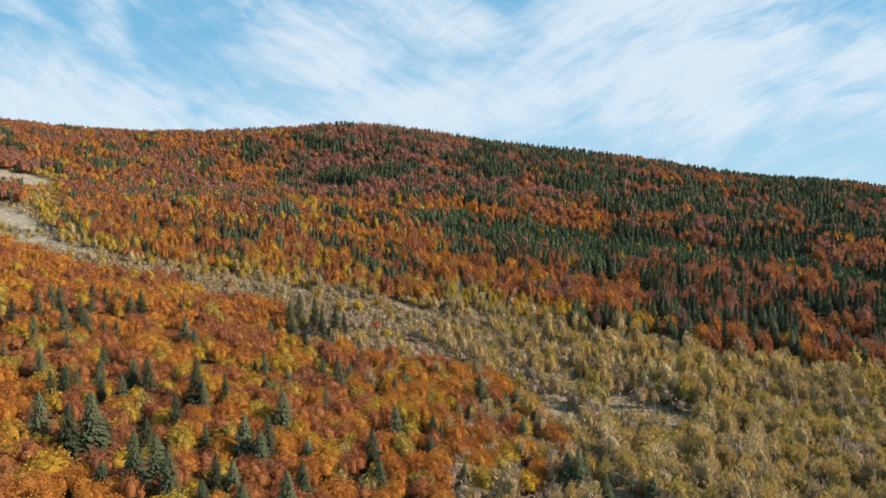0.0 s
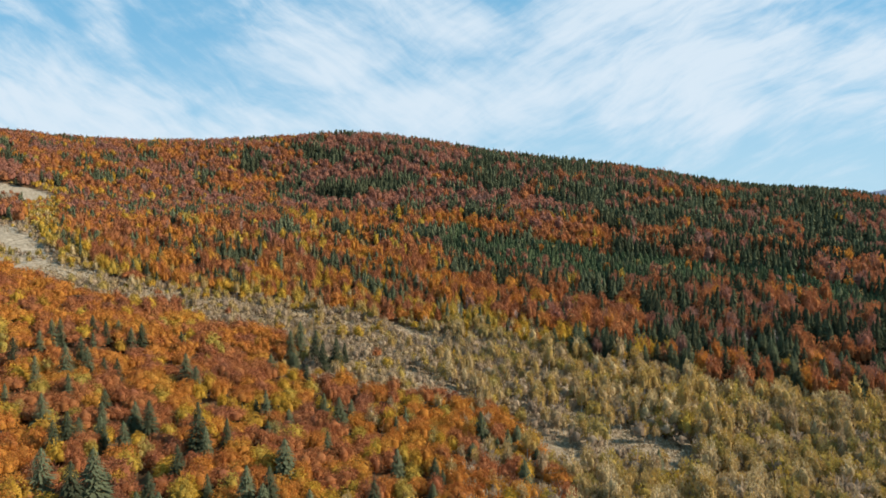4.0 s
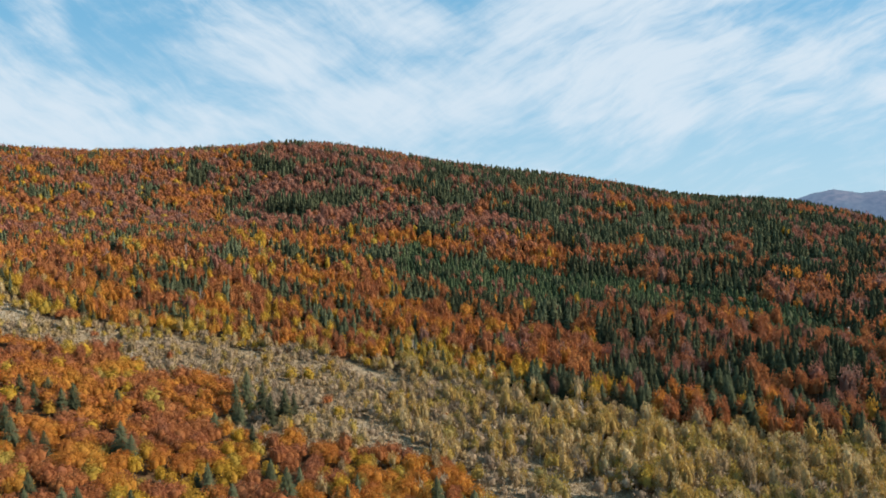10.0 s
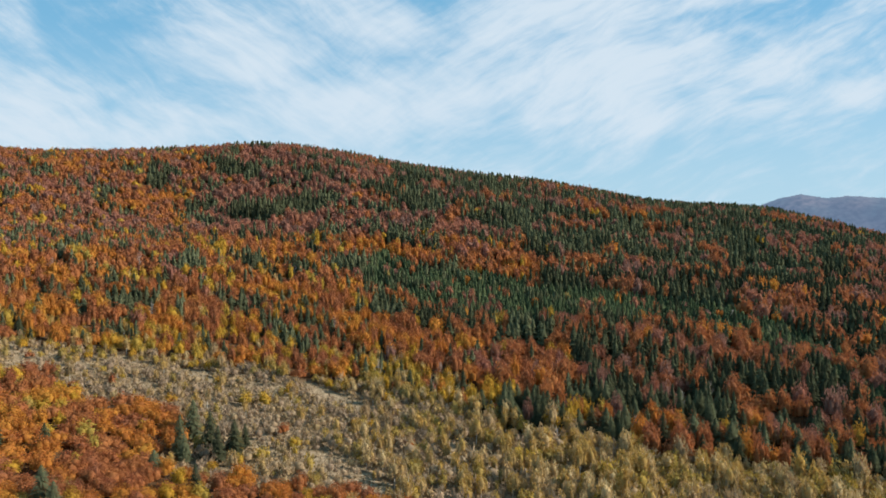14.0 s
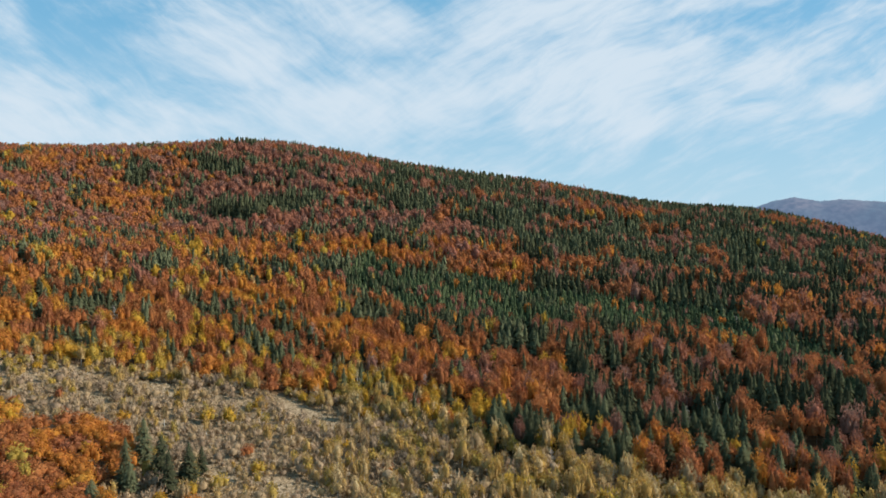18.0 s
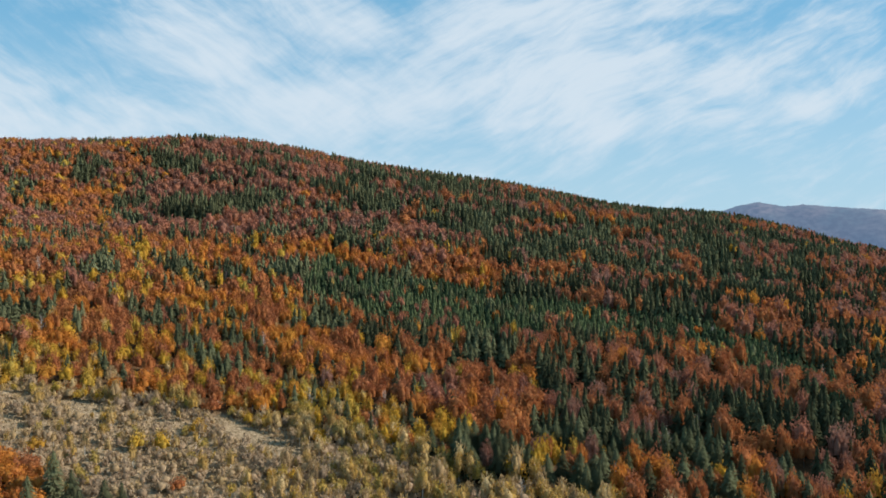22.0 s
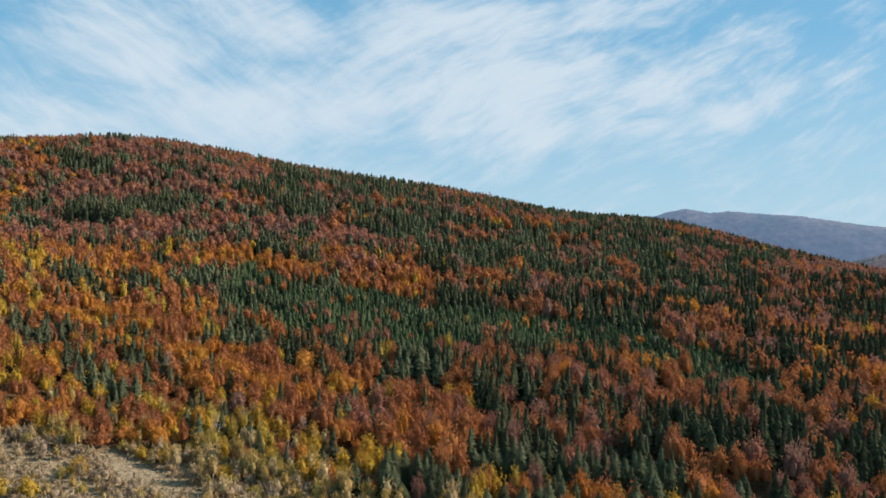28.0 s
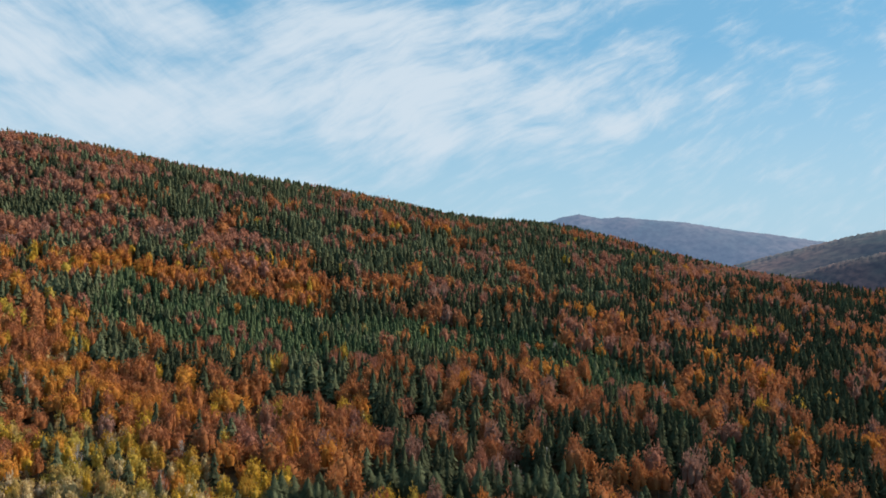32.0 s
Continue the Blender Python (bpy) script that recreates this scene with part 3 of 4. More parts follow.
# kind: height and width of a tree of unit scale, at three degrees of detail
def make_crown(kind, level, r):
    core = (0.70, 0.70, 0.80)[level]
    rag = ((0.8, 1.12), (0.76, 1.16), (0.78, 1.14))[level]
    if kind in ("orange_beech", "rust_beech", "red_beech"):
        return broadleaf(r, 11.0, r.uniform(9.0, 12.5), (720, 240, 66)[level], (0.33, 0.50, 0.92)[level], 0.04, 1.9, (6, 5, 4)[level], core, 0.3, rag)
    if kind == "yellow_maple":
        return broadleaf(r, 10.5, r.uniform(6.2, 9.0), (360, 160, 50)[level], (0.34, 0.46, 0.80)[level], 0.06, 1.9, (4, 4, 3)[level], core, 0.4, rag, 0.22)
    if kind == "birch":
        return broadleaf(r, 9.0, r.uniform(3.4, 5.2), (240, 140, 40)[level], (0.21, 0.25, 0.46)[level], 0.14, 3.6, (4, 3, 2)[level], (0.64, 0.68, 0.76)[level], 1.1, rag, 0.24)
    if kind == "willow":
        return broadleaf(r, 6.4, r.uniform(4.8, 6.8), (230, 110, 36)[level], (0.24, 0.30, 0.48)[level], 0.03, 3.0, (4, 3, 3)[level], core, 0.9, rag)
    if kind == "shrub":
        return broadleaf(r, 3.4, r.uniform(3.2, 5.2), (86, 40, 15)[level], (0.20, 0.25, 0.40)[level], 0.0, 3.2, 2, 0.6, 1.2, rag)
    if kind == "spruce":
        return conifer(r, 14.5, r.uniform(7.4, 9.6), (27, 11, 6)[level], (15, 7, 5)[level], (0.8, 1.0, 1.15)[level])
    return conifer(r, 10.0, r.uniform(5.2, 6.8), (12, 9, 6)[level], (8, 6, 5)[level], (1, 1.05, 1.15)[level])


STEM = {"orange_beech": (11, 0.20, BARK), "rust_beech": (11, 0.20, BARK), "red_beech": (11, 0.20, BARK), "yellow_maple": (10, 0.16, BARK),
        "birch": (9.5, 0.13, BARK_WHITE), "shrub": (2.6, 0.05, BARK), "spruce": (16, 0.20, BARK_DARK), "young_spruce": (10, 0.13, BARK_DARK), "willow": (5.2, 0.09, BARK)}
KINDS = list(LEAF)
TEMPLATE = {}
for kind in KINDS:
    for level in range(3):
        TEMPLATE[kind, level] = []
        for k in range((6, 5, 5)[level]):
            r = np.random.default_rng(100 + 31 * KINDS.index(kind) + 7 * level + k)
            crown = make_crown(kind, level, r)
            trunk = stem(r, STEM[kind][0], STEM[kind][1], (6, 3, 3)[level], (3, 0, 0)[level]) if level < 2 else None
            TEMPLATE[kind, level].append((crown, trunk))

# where trees stand: jittered nets, closer together near the clearing
spots = []
for near, beyond, step in ((0, 330, 5.0), (330, 760, 5.4), (760, 1700, 7.2)):
    ax, ay = np.meshgrid(np.arange(-900, 1200, step), np.arange(90, 1560, step), indexing="ij")
    px = (ax + rng.uniform(-0.45, 0.45, ax.shape) * step).ravel()
    py = (ay + rng.uniform(-0.45, 0.45, ax.shape) * step).ravel()
    d = np.hypot(px - 20, py - 100)
    ok = (d >= near) & (d < beyond)
    spots.append(np.stack([px[ok], py[ok]], -1))
spots = np.concatenate(spots)
x, y = spots.T
ok = (x > -0.70 * y - 45) & ((x < 1.42 * (y - 160) + 70) | (x < 0.68 * y + 40)) & ~inside(x, y, TRACK) & ~inside(x, y, SLIP)
x, y = x[ok], y[ok]
# the far side of the crest is left bare
hidden = np.ones(len(x), bool)
for ex, ey, ez in ((0, 0, 102), (5, 40, 146), (35, 160, 150)):
    blocked = np.zeros(len(x), bool)
    tz = land(x, y) + 34
    for s in np.linspace(0.3, 0.985, 60):
        blocked |= land(ex + (x - ex) * s, ey + (y - ey) * s) + 6 > ez + (tz - ez) * s
    hidden &= blocked
x, y = x[~hidden], y[~hidden]


def soft(x, y, size, seed):
    o = np.random.default_rng(seed).uniform(0, 6.28, 6)
    return (np.sin(x / size + o[0] + 1.4 * np.sin(y / size * 0.7 + o[1])) + np.sin(y / size * 1.1 + o[2] + 1.3 * np.sin(x / size * 0.8 + o[3])) + np.sin((x + y) / size * 1.7 + o[4])) / 3


MIX = {  # orange, rust, red, yellow, birch, shrub, spruce, young spruce, willow
    "near": (44, 37, 0, 16, 0, 0, 1, 0, 2), "band": (14, 22, 0, 22, 16, 2, 11, 0, 13), "band_right": (5, 32, 3, 8, 3, 2, 41, 0, 6), "slope": (14, 48, 2, 12, 6, 0, 16, 0, 2), "slope_right": (9, 54, 5, 8, 2, 0, 21, 0, 1), "upper_left": (6, 36, 26, 7, 4, 0, 19, 0, 2),
    "upper": (0.3, 6, 64, 0.4, 0.6, 0, 29, 0, 0), "right": (0.5, 18, 8, 0.3, 0, 0, 73, 0, 0), "green": (2, 5, 4, 1, 1, 0, 16, 71, 0), "crest": (0, 3, 11, 0.3, 0, 0, 86, 0, 0),
    "grove": (3, 76, 12, 1, 0, 0, 8, 0, 0), "hollow": (0, 0, 0, 0, 0, 0, 100, 0, 0), "clump": (0, 3, 3, 0, 0, 0, 94, 0, 0), "group": (0, 0, 0, 0, 0, 0, 100, 0, 0), "side": (2, 22, 6, 0.6, 0, 0, 70, 0, 0),
    "clear": (0, 0.4, 0, 1.5, 46, 22, 0, 0, 30), "edge": (24, 22, 2, 32, 4, 0, 1, 0, 15), "glade": (4, 4, 0, 40, 20, 8, 3, 0, 30),
}
zone = np.full(len(x), "slope", dtype="U12")
zone[(x > 130 + 0.12 * (y - 400)) & (y < 1000)] = "right"
zone[(y > 830)] = "upper"
zone[(y > 700) & (x < -180 - 0.12 * (y - 700))] = "upper_left"
zone[inside(x, y, DARK_CREST)] = "crest"
zone[inside(x, y, DARK_SIDE)] = "side"
zone[inside(x, y, GREEN)] = "green"
zone[inside(x, y, DARK_GROUP)] = "group"
# beech groves among the spruces, spruce stands among the beeches, and shaded hollows: place, half width, half depth
GROVES_HIGH = [(116, 920, 18, 22), (175, 994, 19, 20), (284, 1085, 48, 30), (281, 967, 31, 40), (353, 974, 24, 34), (405, 984, 16, 20), (107, 766, 18, 32), (146, 753, 13, 25), (206, 736, 40, 25), (261, 778, 9, 20),
               (392, 812, 14, 24), (368, 741, 11, 36), (354, 899, 18, 14), (610, 1058, 37, 40), (672, 1030, 26, 30), (565, 837, 15, 40), (305, 670, 16, 16), (343, 659, 16, 18), (328, 604, 15, 20), (449, 645, 26, 30)]
GROVES_LOW = [(215, 570, 22, 28), (253, 556, 18, 24), (369, 605, 20, 25), (362, 552, 14, 28), (286, 545, 12, 12), (100, 454, 22, 32), (82, 559, 16, 24), (169, 479, 14, 28), (188, 470, 8, 24), (254, 503, 17, 22), (305, 511, 18, 18),
              (326, 472, 11, 22), (295, 432, 12, 14), (205, 397, 5, 14), (176, 403, 7, 14), (249, 406, 5, 14), (254, 376, 7, 12), (190, 540, 12, 22)]
GROVES_SIDE = [(411, 562, 6, 26), (430, 527, 8, 36), (330, 501, 11, 14), (353, 544, 10, 30), (358, 586, 13, 20), (306, 455, 8, 12), (342, 436, 13, 14), (274, 464, 8, 12), (210, 445, 8, 20), (213, 419, 7, 12), (319, 411, 9, 14)]
CLUMPS = [(-288, 1115, 22, 40), (-76, 964, 40, 46), (-151, 628, 10, 20), (-143, 663, 8, 30), (-98, 696, 11, 22), (-82, 1102, 21, 26), (48, 978, 37, 80), (-8, 723, 24, 32), (16, 607, 19, 18), (-24, 496, 7, 18), (-60, 527, 7, 13), (-83, 516, 4, 14),
          (-127, 556, 4, 11), (-104, 465, 4, 9), (-162, 542, 5, 10), (-251, 729, 9, 50), (-179, 485, 4, 9), (-236, 541, 5, 18), (-416, 951, 8, 18), (-207, 983, 20, 30), (-35, 848, 13, 28), (127, 571, 18, 26)]
HOLLOWS = [(118, 548, 9, 12), (166, 506, 12, 11), (187, 441, 13, 13), (208, 389, 11, 13), (232, 341, 8, 16), (232, 410, 8, 12),
           (182, 450, 9, 14), (210, 436, 9, 14), (218, 421, 9, 14), (234, 410, 9, 14), (214, 361, 9, 14)]
for places, name in ((GROVES_HIGH + GROVES_LOW + GROVES_SIDE, "grove"), (CLUMPS, "clump"), (HOLLOWS, "hollow")):
    for cx, cy, half, deep in places:
        wob = 1 + 0.3 * np.sin(np.arctan2(y - cy, x - cx) * 3 + cx)
        zone[np.hypot((x - cx) / half, (y - cy) / deep) < wob] = name
edge_x = np.array([-300, -262, -213, -175, -140, -108, -80, -54, -25, 6, 28, 56, 78, 100, 122, 152, 176, 200, 300])
edge_y = np.array([520, 500, 467, 464, 474, 480, 476, 472, 468, 464, 446, 428, 406, 402, 390, 372, 366, 356, 330])
above = y - np.interp(x, edge_x, edge_y) + 9 * soft(x, y, 9, 93)
xw, yw = x + 7 * soft(x, y, 11, 91), y + 8 * soft(x, y, 10, 92)
in_clearing = inside(xw, yw, CLEARING)
zone[(above > 0) & (above < 48) & (x < 230)] = "band"
zone[(above > 0) & (above < 40) & (x >= 75) & (x < 330)] = "band_right"
zone[(above <= 0) & (x < 40) & ~in_clearing] = "near"
zone[(x > -36) & (x < 30) & (y > 150) & (y < 312) & (zone == "near") & (x > -36 + 0.16 * np.abs(y - 240))] = "edge"
zone[in_clearing] = "clear"
zone[inside(xw, yw, GLADE)] = "glade"
zone[inside(xw, yw, BEECH_TONGUE)] = "near"
zone[inside(xw, yw, OLIVE_EDGE)] = "edge"
zone[(zone == "slope") & (x > 30)] = "slope_right"
zone[(zone == "right") & (x > 250) & (y < 640)] = "side"
kind_id = np.zeros(len(x), int)
clump, clump2 = soft(x, y, 21, 5), soft(x, y, 34, 8)
patchy = soft(x, y, 9, 201) + 0.8 * soft(x, y, 23, 202) + rng.normal(size=len(x)) * 0.75
roll = rng.uniform(0, 1, len(x))
for name, shares in MIX.items():
    sel = np.where(zone == name)[0]
    if name not in ("near", "clear", "edge", "glade"):
        roll[sel[np.argsort(patchy[sel])]] = (np.arange(len(sel)) + 0.5) / max(1, len(sel))
    p = np.array(shares, float)[None] * np.ones((len(sel), 1))
    con = 3.6 ** (3.0 * clump[sel])
    if name == "clear":
        p[:, 4] *= np.clip(0.55 + x[sel] / 120, 0.22, 1.4)
        p[:, 8] *= np.clip(0.5 + x[sel] / 110, 0.2, 2.2)
        p[:, 5] *= np.clip(1.6 - x[sel] / 90, 0.3, 2.2)
    elif name not in ("near", "band", "edge", "band_right", "glade"):
        p[:, 6] *= con
    p[:, 7] *= 1.5 ** clump[sel]
    grain = soft(x[sel], y[sel], 11, 71)
    p[:, 0] *= 2.4 ** (2.4 * clump2[sel]) * 5 ** (1.6 * grain)
    p[:, 1] *= 5 ** (-1.2 * grain)
    p[:, 2] *= 2.4 ** (-2.4 * clump2[sel])
    p[:, 3] *= 2.0 ** (-1.6 * clump2[sel])
    cum = np.cumsum(p / p.sum(1, keepdims=True), 1)
    kind_id[sel] = np.minimum((roll[sel, None] > cum).sum(1), 8)
keep = np.ones(len(x), bool)
keep[zone == "hollow"] = False
keep[(kind_id < 4) & np.isin(zone, ("slope", "slope_right", "grove", "band_right", "right", "side")) & (rng.uniform(0, 1, len(x)) < 0.15)] = False
keep[(zone == "clear") & (rng.uniform(0, 1, len(x)) < np.clip(0.15 - x / 600, 0.0, 0.2) * (soft(x, y, 24, 21) > -0.1))] = False
x, y, zone, kind_id = x[keep], y[keep], zone[keep], kind_id[keep]
# second, closer net for the young plantation and the scrub
for corners, step, kinds in ((GREEN, 4.6, (7,)), (CLEARING, 5.2, (5, 5, 5, 4)), (TRACK, 5.0, (5, 5, 4, 8)), (SLIP, 6.0, (5, 5, 5, 1))):
    c = np.array(corners)
    ax, ay = np.meshgrid(np.arange(c[:, 0].min(), c[:, 0].max(), step), np.arange(c[:, 1].min(), c[:, 1].max(), step), indexing="ij")
    px = (ax + rng.uniform(-0.5, 0.5, ax.shape) * step).ravel()
    py = (ay + rng.uniform(-0.5, 0.5, ax.shape) * step).ravel()
    ok = inside(px, py, corners) & ~inside(px, py, BEECH_TONGUE) & (soft(px, py, 16, 3) > (-0.45 if 7 in kinds else 0.35 if corners is SLIP else 0.12 if corners is TRACK else np.where(px < -140, 0.0, -0.6)))
    px, py = px[ok], py[ok]
    low_kinds = rng.choice(kinds, len(px))
    low_kinds[(low_kinds == 4) & (px < 10)] = 5
    x, y = np.concatenate([x, px]), np.concatenate([y, py])
    zone = np.concatenate([zone, np.full(len(px), "green" if 7 in kinds else "clear")])
    kind_id = np.concatenate([kind_id, low_kinds])

# brush along the foot of the wood
r = np.random.default_rng(58)
px = r.uniform(-262, 300, 420)
py = np.interp(px, edge_x, edge_y) + r.uniform(-11, 4, 420) + 8 * soft(px, px * 0, 12, 94)
x, y = np.concatenate([x, px]), np.concatenate([y, py])
zone, kind_id = np.concatenate([zone, np.full(420, "clear")]), np.concatenate([kind_id, r.choice((4, 8, 5, 4, 8, 3), 420)])

# open, trampled patches
OPEN_SLOPE = [(14, 325), (56, 332), (84, 320), (102, 295), (88, 273), (44, 265), (25, 286)]
OPEN_STRIP = [(-30, 364), (-10, 371), (6, 341), (19, 324), (3, 323), (-18, 343)]
bare = (zone == "clear") & (soft(x, y, 15, 33) > 0.55) & (x < 100)
bare |= (zone == "clear") & inside(x, y, OPEN_SLOPE) & (rng.uniform(0, 1, len(x)) < 0.7)
bare |= (zone == "clear") & inside(x, y, OPEN_STRIP) & (rng.uniform(0, 1, len(x)) < 0.85)
x, y, zone, kind_id = x[~bare], y[~bare], zone[~bare], kind_id[~bare]
# trees that stand out by themselves: place and height
FIRS_UPPER = [(-165, 276, 14.6), (-150, 264, 13.4), (-167, 298, 11.5), (-168, 309, 13.6), (-168, 316, 12.4), (-145, 276, 15.5), (-150, 298, 12.6), (-142, 287, 12.7),
              (-134, 284, 10.2), (-127, 280, 11.9), (-140, 323, 11.8), (-137, 327, 13.6), (-161, 331, 12.1), (-104, 290, 14.6), (-99, 287, 11.6), (-122, 335, 10.5),
              (-149, 244, 9.3), (-131, 234, 13.3), (-118, 250, 11.3), (-105, 244, 11.8), (-99, 241, 13.9), (-118, 225, 12.8), (-119, 218, 12.7), (-117, 230, 9.7),
              (-101, 226, 12.4), (-108, 228, 9.9), (-80, 233, 18.1), (-77, 231, 11.9), (-73, 241, 11.8), (-72, 275, 8.2), (-68, 274, 12.7)]
FIRS_LOWER = [(-62, 252, 9.2), (-50, 224, 14.8), (-46, 221, 16.0), (-58, 268, 9.6), (-49, 292, 9.2), (-40, 273, 15.0), (-60, 314, 12.0), (-40, 245, 11.7),
              (-108, 192, 15.6), (-96, 184, 16.8), (-93, 190, 18.3), (-79, 212, 13.5), (-81, 196, 12.4), (-72, 180, 14.5), (-66, 172, 15.4), (-75, 174, 16.6),
              (-56, 202, 15.4), (-51, 200, 12.2), (-50, 204, 15.1), (-39, 206, 9.2), (-21, 211, 13.2), (-18, 199, 10.5), (-58, 183, 11.6), (-54, 184, 10.2),
              (-37, 188, 10.9), (-57, 169, 10.8), (-48, 171, 10.8), (-38, 174, 14.3), (-82, 172, 9.4), (-68, 205, 9.6)]
FIRS_EDGE = [(-74, 348, 17.7), (-73, 367, 17.7), (-63, 354, 17.9), (-58, 345, 15.4), (-53, 354, 15.7), (-71, 343, 11.8), (-50, 363, 10.9), (14, 280, 13.4),
             (28, 279, 10.7), (24, 275, 10.0), (27, 245, 11.3), (-1, 236, 8.7), (-4, 226, 8.8), (6, 210, 8.9), (21, 213, 10.9), (25, 211, 13.5), (37, 215, 13.4),
             (40, 214, 15.5), (42, 216, 13.2), (47, 209, 10.1), (62, 213, 9.5), (79, 266, 13.1), (-16, 239, 12.3)]
GOLDS = [(-157, 265), (21, 231), (-56, 225), (-93, 204), (-40, 214), (-73, 199), (-34, 232), (11, 208), (24, 213), (-107, 176), (-95, 174), (-98, 167), (-45, 219), (-112, 186), (-33, 207), (-126, 227), (-60, 233), (1, 293), (101, 594), (-129, 478)]
OLIVES = [(-64, 416), (-59, 419), (-49, 420), (15, 442), (42, 431), (-114, 503), (-38, 440), (-93, 405)]
FIRS = FIRS_UPPER + FIRS_LOWER + FIRS_EDGE
for places, k, zn in ((FIRS, 6, "lone"), (GOLDS, 3, "lone"), (OLIVES, 3, "olive")):
    p = np.array(places, float)[:, :2]
    keep = (np.hypot(x[:, None] - p[:, 0], y[:, None] - p[:, 1]) > 3.4).all(1)
    x, y = np.concatenate([x[keep], p[:, 0]]), np.concatenate([y[keep], p[:, 1]])
    zone, kind_id = np.concatenate([zone[keep], np.full(len(p), zn)]), np.concatenate([kind_id[keep], np.full(len(p), k)])

# height and width of the broadleaves, height and width of the spruces, in metres
SIZES = {"near": (8.0, 9.6, 11, 5.4), "band": (11.5, 8.0, 13, 6.2), "band_right": (17, 9.5, 18, 8.0), "slope": (14, 9.6, 14.5, 7.8), "slope_right": (16, 10, 16.5, 8.2), "upper_left": (12.5, 12, 13, 7.0),
         "upper": (15, 13.5, 16.5, 9.2), "crest": (14, 13, 17, 9.2), "right": (18, 12, 19, 8.6), "side": (19, 11.5, 20.5, 8.6), "green": (12, 9, 13, 6.8), "grove": (18, 13, 18, 7.2), "clump": (14, 10, 16, 8.6),
         "group": (20, 10, 25, 9.0), "clear": (6, 6, 7, 4), "glade": (8, 8, 10, 5), "edge": (8.5, 9.0, 9.5, 4.8), "lone": (9.5, 10, 12, 5.6), "olive": (8, 9.5, 9, 5)}
sized = np.array([SIZES[n] for n in zone])
scale = rng.uniform(0.68, 1.28, len(x))
tall = rng.uniform(0.9, 1.12, len(x))          # height against width
leafy, needle = kind_id < 4, (kind_id == 6) | (kind_id == 7)
wide_by, high_by = rng.uniform(0.72, 1.22, len(x)), rng.uniform(0.72, 1.2, len(x))
own_width = np.choose(kind_id, (10.7, 10.7, 10.7, 8.6, 1, 1, 8.5, 6.0, 1))
own_height = np.choose(kind_id, (11, 11, 11, 10.5, 1, 1, 14.5, 10, 1))
for which, h, w in ((leafy, 0, 1), (needle, 2, 3)):
    scale[which] = sized[which, w] * wide_by[which] / own_width[which]
    tall[which] = sized[which, h] * high_by[which] / own_height[which] / scale[which]
young = kind_id == 7
scale[young], tall[young] = scale[young] * 0.86, tall[young] * 0.96
sel = np.where((zone == "lone") & (kind_id == 6))[0]
fir = np.array(FIRS)
fir = fir[np.hypot(x[sel, None] - fir[:, 0], y[sel, None] - fir[:, 1]).argmin(1), 2]
scale[sel] = (fir * 0.44 + 0.6) * rng.uniform(0.9, 1.1, len(sel)) / 8.5
tall[sel] = fir * 1.04 / 14.5 / scale[sel]
low = (zone == "clear") & ~leafy
scale[low] *= rng.uniform(0.5, 1.4, low.sum()) * np.clip(0.9 + x[low] / 250, 0.75, 1.2) * np.where(kind_id[low] == 5, 1.6, 1.0)

# crowns keep their distance from one another; those that stand out come first
girth = np.where(zone == "near", 0.265, np.where(leafy, 0.31, 0.215)) * sized[np.arange(len(x)), np.where(leafy, 1, 3)] * wide_by
girth[young] *= 0.8
girth[zone == "lone"] = 1.2
packed = (leafy | needle) & (zone != "clear")
order = np.argsort(np.where(np.isin(zone, ("lone", "olive")), -1, rng.uniform(0, 1, len(x))))
cells, stands = {}, ~packed
for i in order:
    if not packed[i]:
        continue
    a, b = int(x[i] // 12), int(y[i] // 12)
    near_by = [j for da in (-1, 0, 1) for db in (-1, 0, 1) for j in cells.get((a + da, b + db), ())]
    if zone[i] == "lone" or all((x[i] - x[j]) ** 2 + (y[i] - y[j]) ** 2 > (girth[i] + girth[j]) ** 2 for j in near_by):
        stands[i] = True
        cells.setdefault((a, b), []).append(i)
x, y, zone, kind_id, scale, tall = x[stands], y[stands], zone[stands], kind_id[stands], scale[stands], tall[stands]
dist = np.hypot(x - 20, y - 100)
level = np.where(dist < 250, 0, np.where(dist < 540, 1, 2))
reach0 = np.choose(kind_id, (300, 300, 300, 300, 225, 170, 310, 310, 240))
level = np.where((level == 0) & (dist > reach0), 1, level)

LABEL = {"orange_beech": ("beech_tree", "bright orange autumn beech with a rounded leafy crown", "tree"), "rust_beech": ("beech_tree", "rust-brown autumn beech with a domed crown", "tree"),
         "red_beech": ("beech_tree", "dark red autumn beech with a thinning crown", "tree"), "yellow_maple": ("maple_tree", "golden yellow maple with a narrow leafy crown", "tree"),
         "birch": ("birch_tree", "slim pale birch with straw-yellow leaves in the clearing", "tree"), "shrub": ("shrub", "dry brown leafless shrub on the straw clearing", "shrub"),
         "spruce": ("spruce_tree", "dark green spruce with tiered drooping boughs", "tree"), "willow": ("willow_bush", "olive-gold rounded willow bush in the clearing", "bush"), "young_spruce": ("spruce_tree", "slender young green spruce in the plantation", "tree")}
SINGLES = {"orange_beech": 160, "rust_beech": 110, "yellow_maple": 130, "birch": 280, "shrub": 200, "spruce": 240, "red_beech": 25, "young_spruce": 50, "willow": 180}
shared = {}
z = land(x, y)
turn = rng.uniform(0, 6.283, len(x))
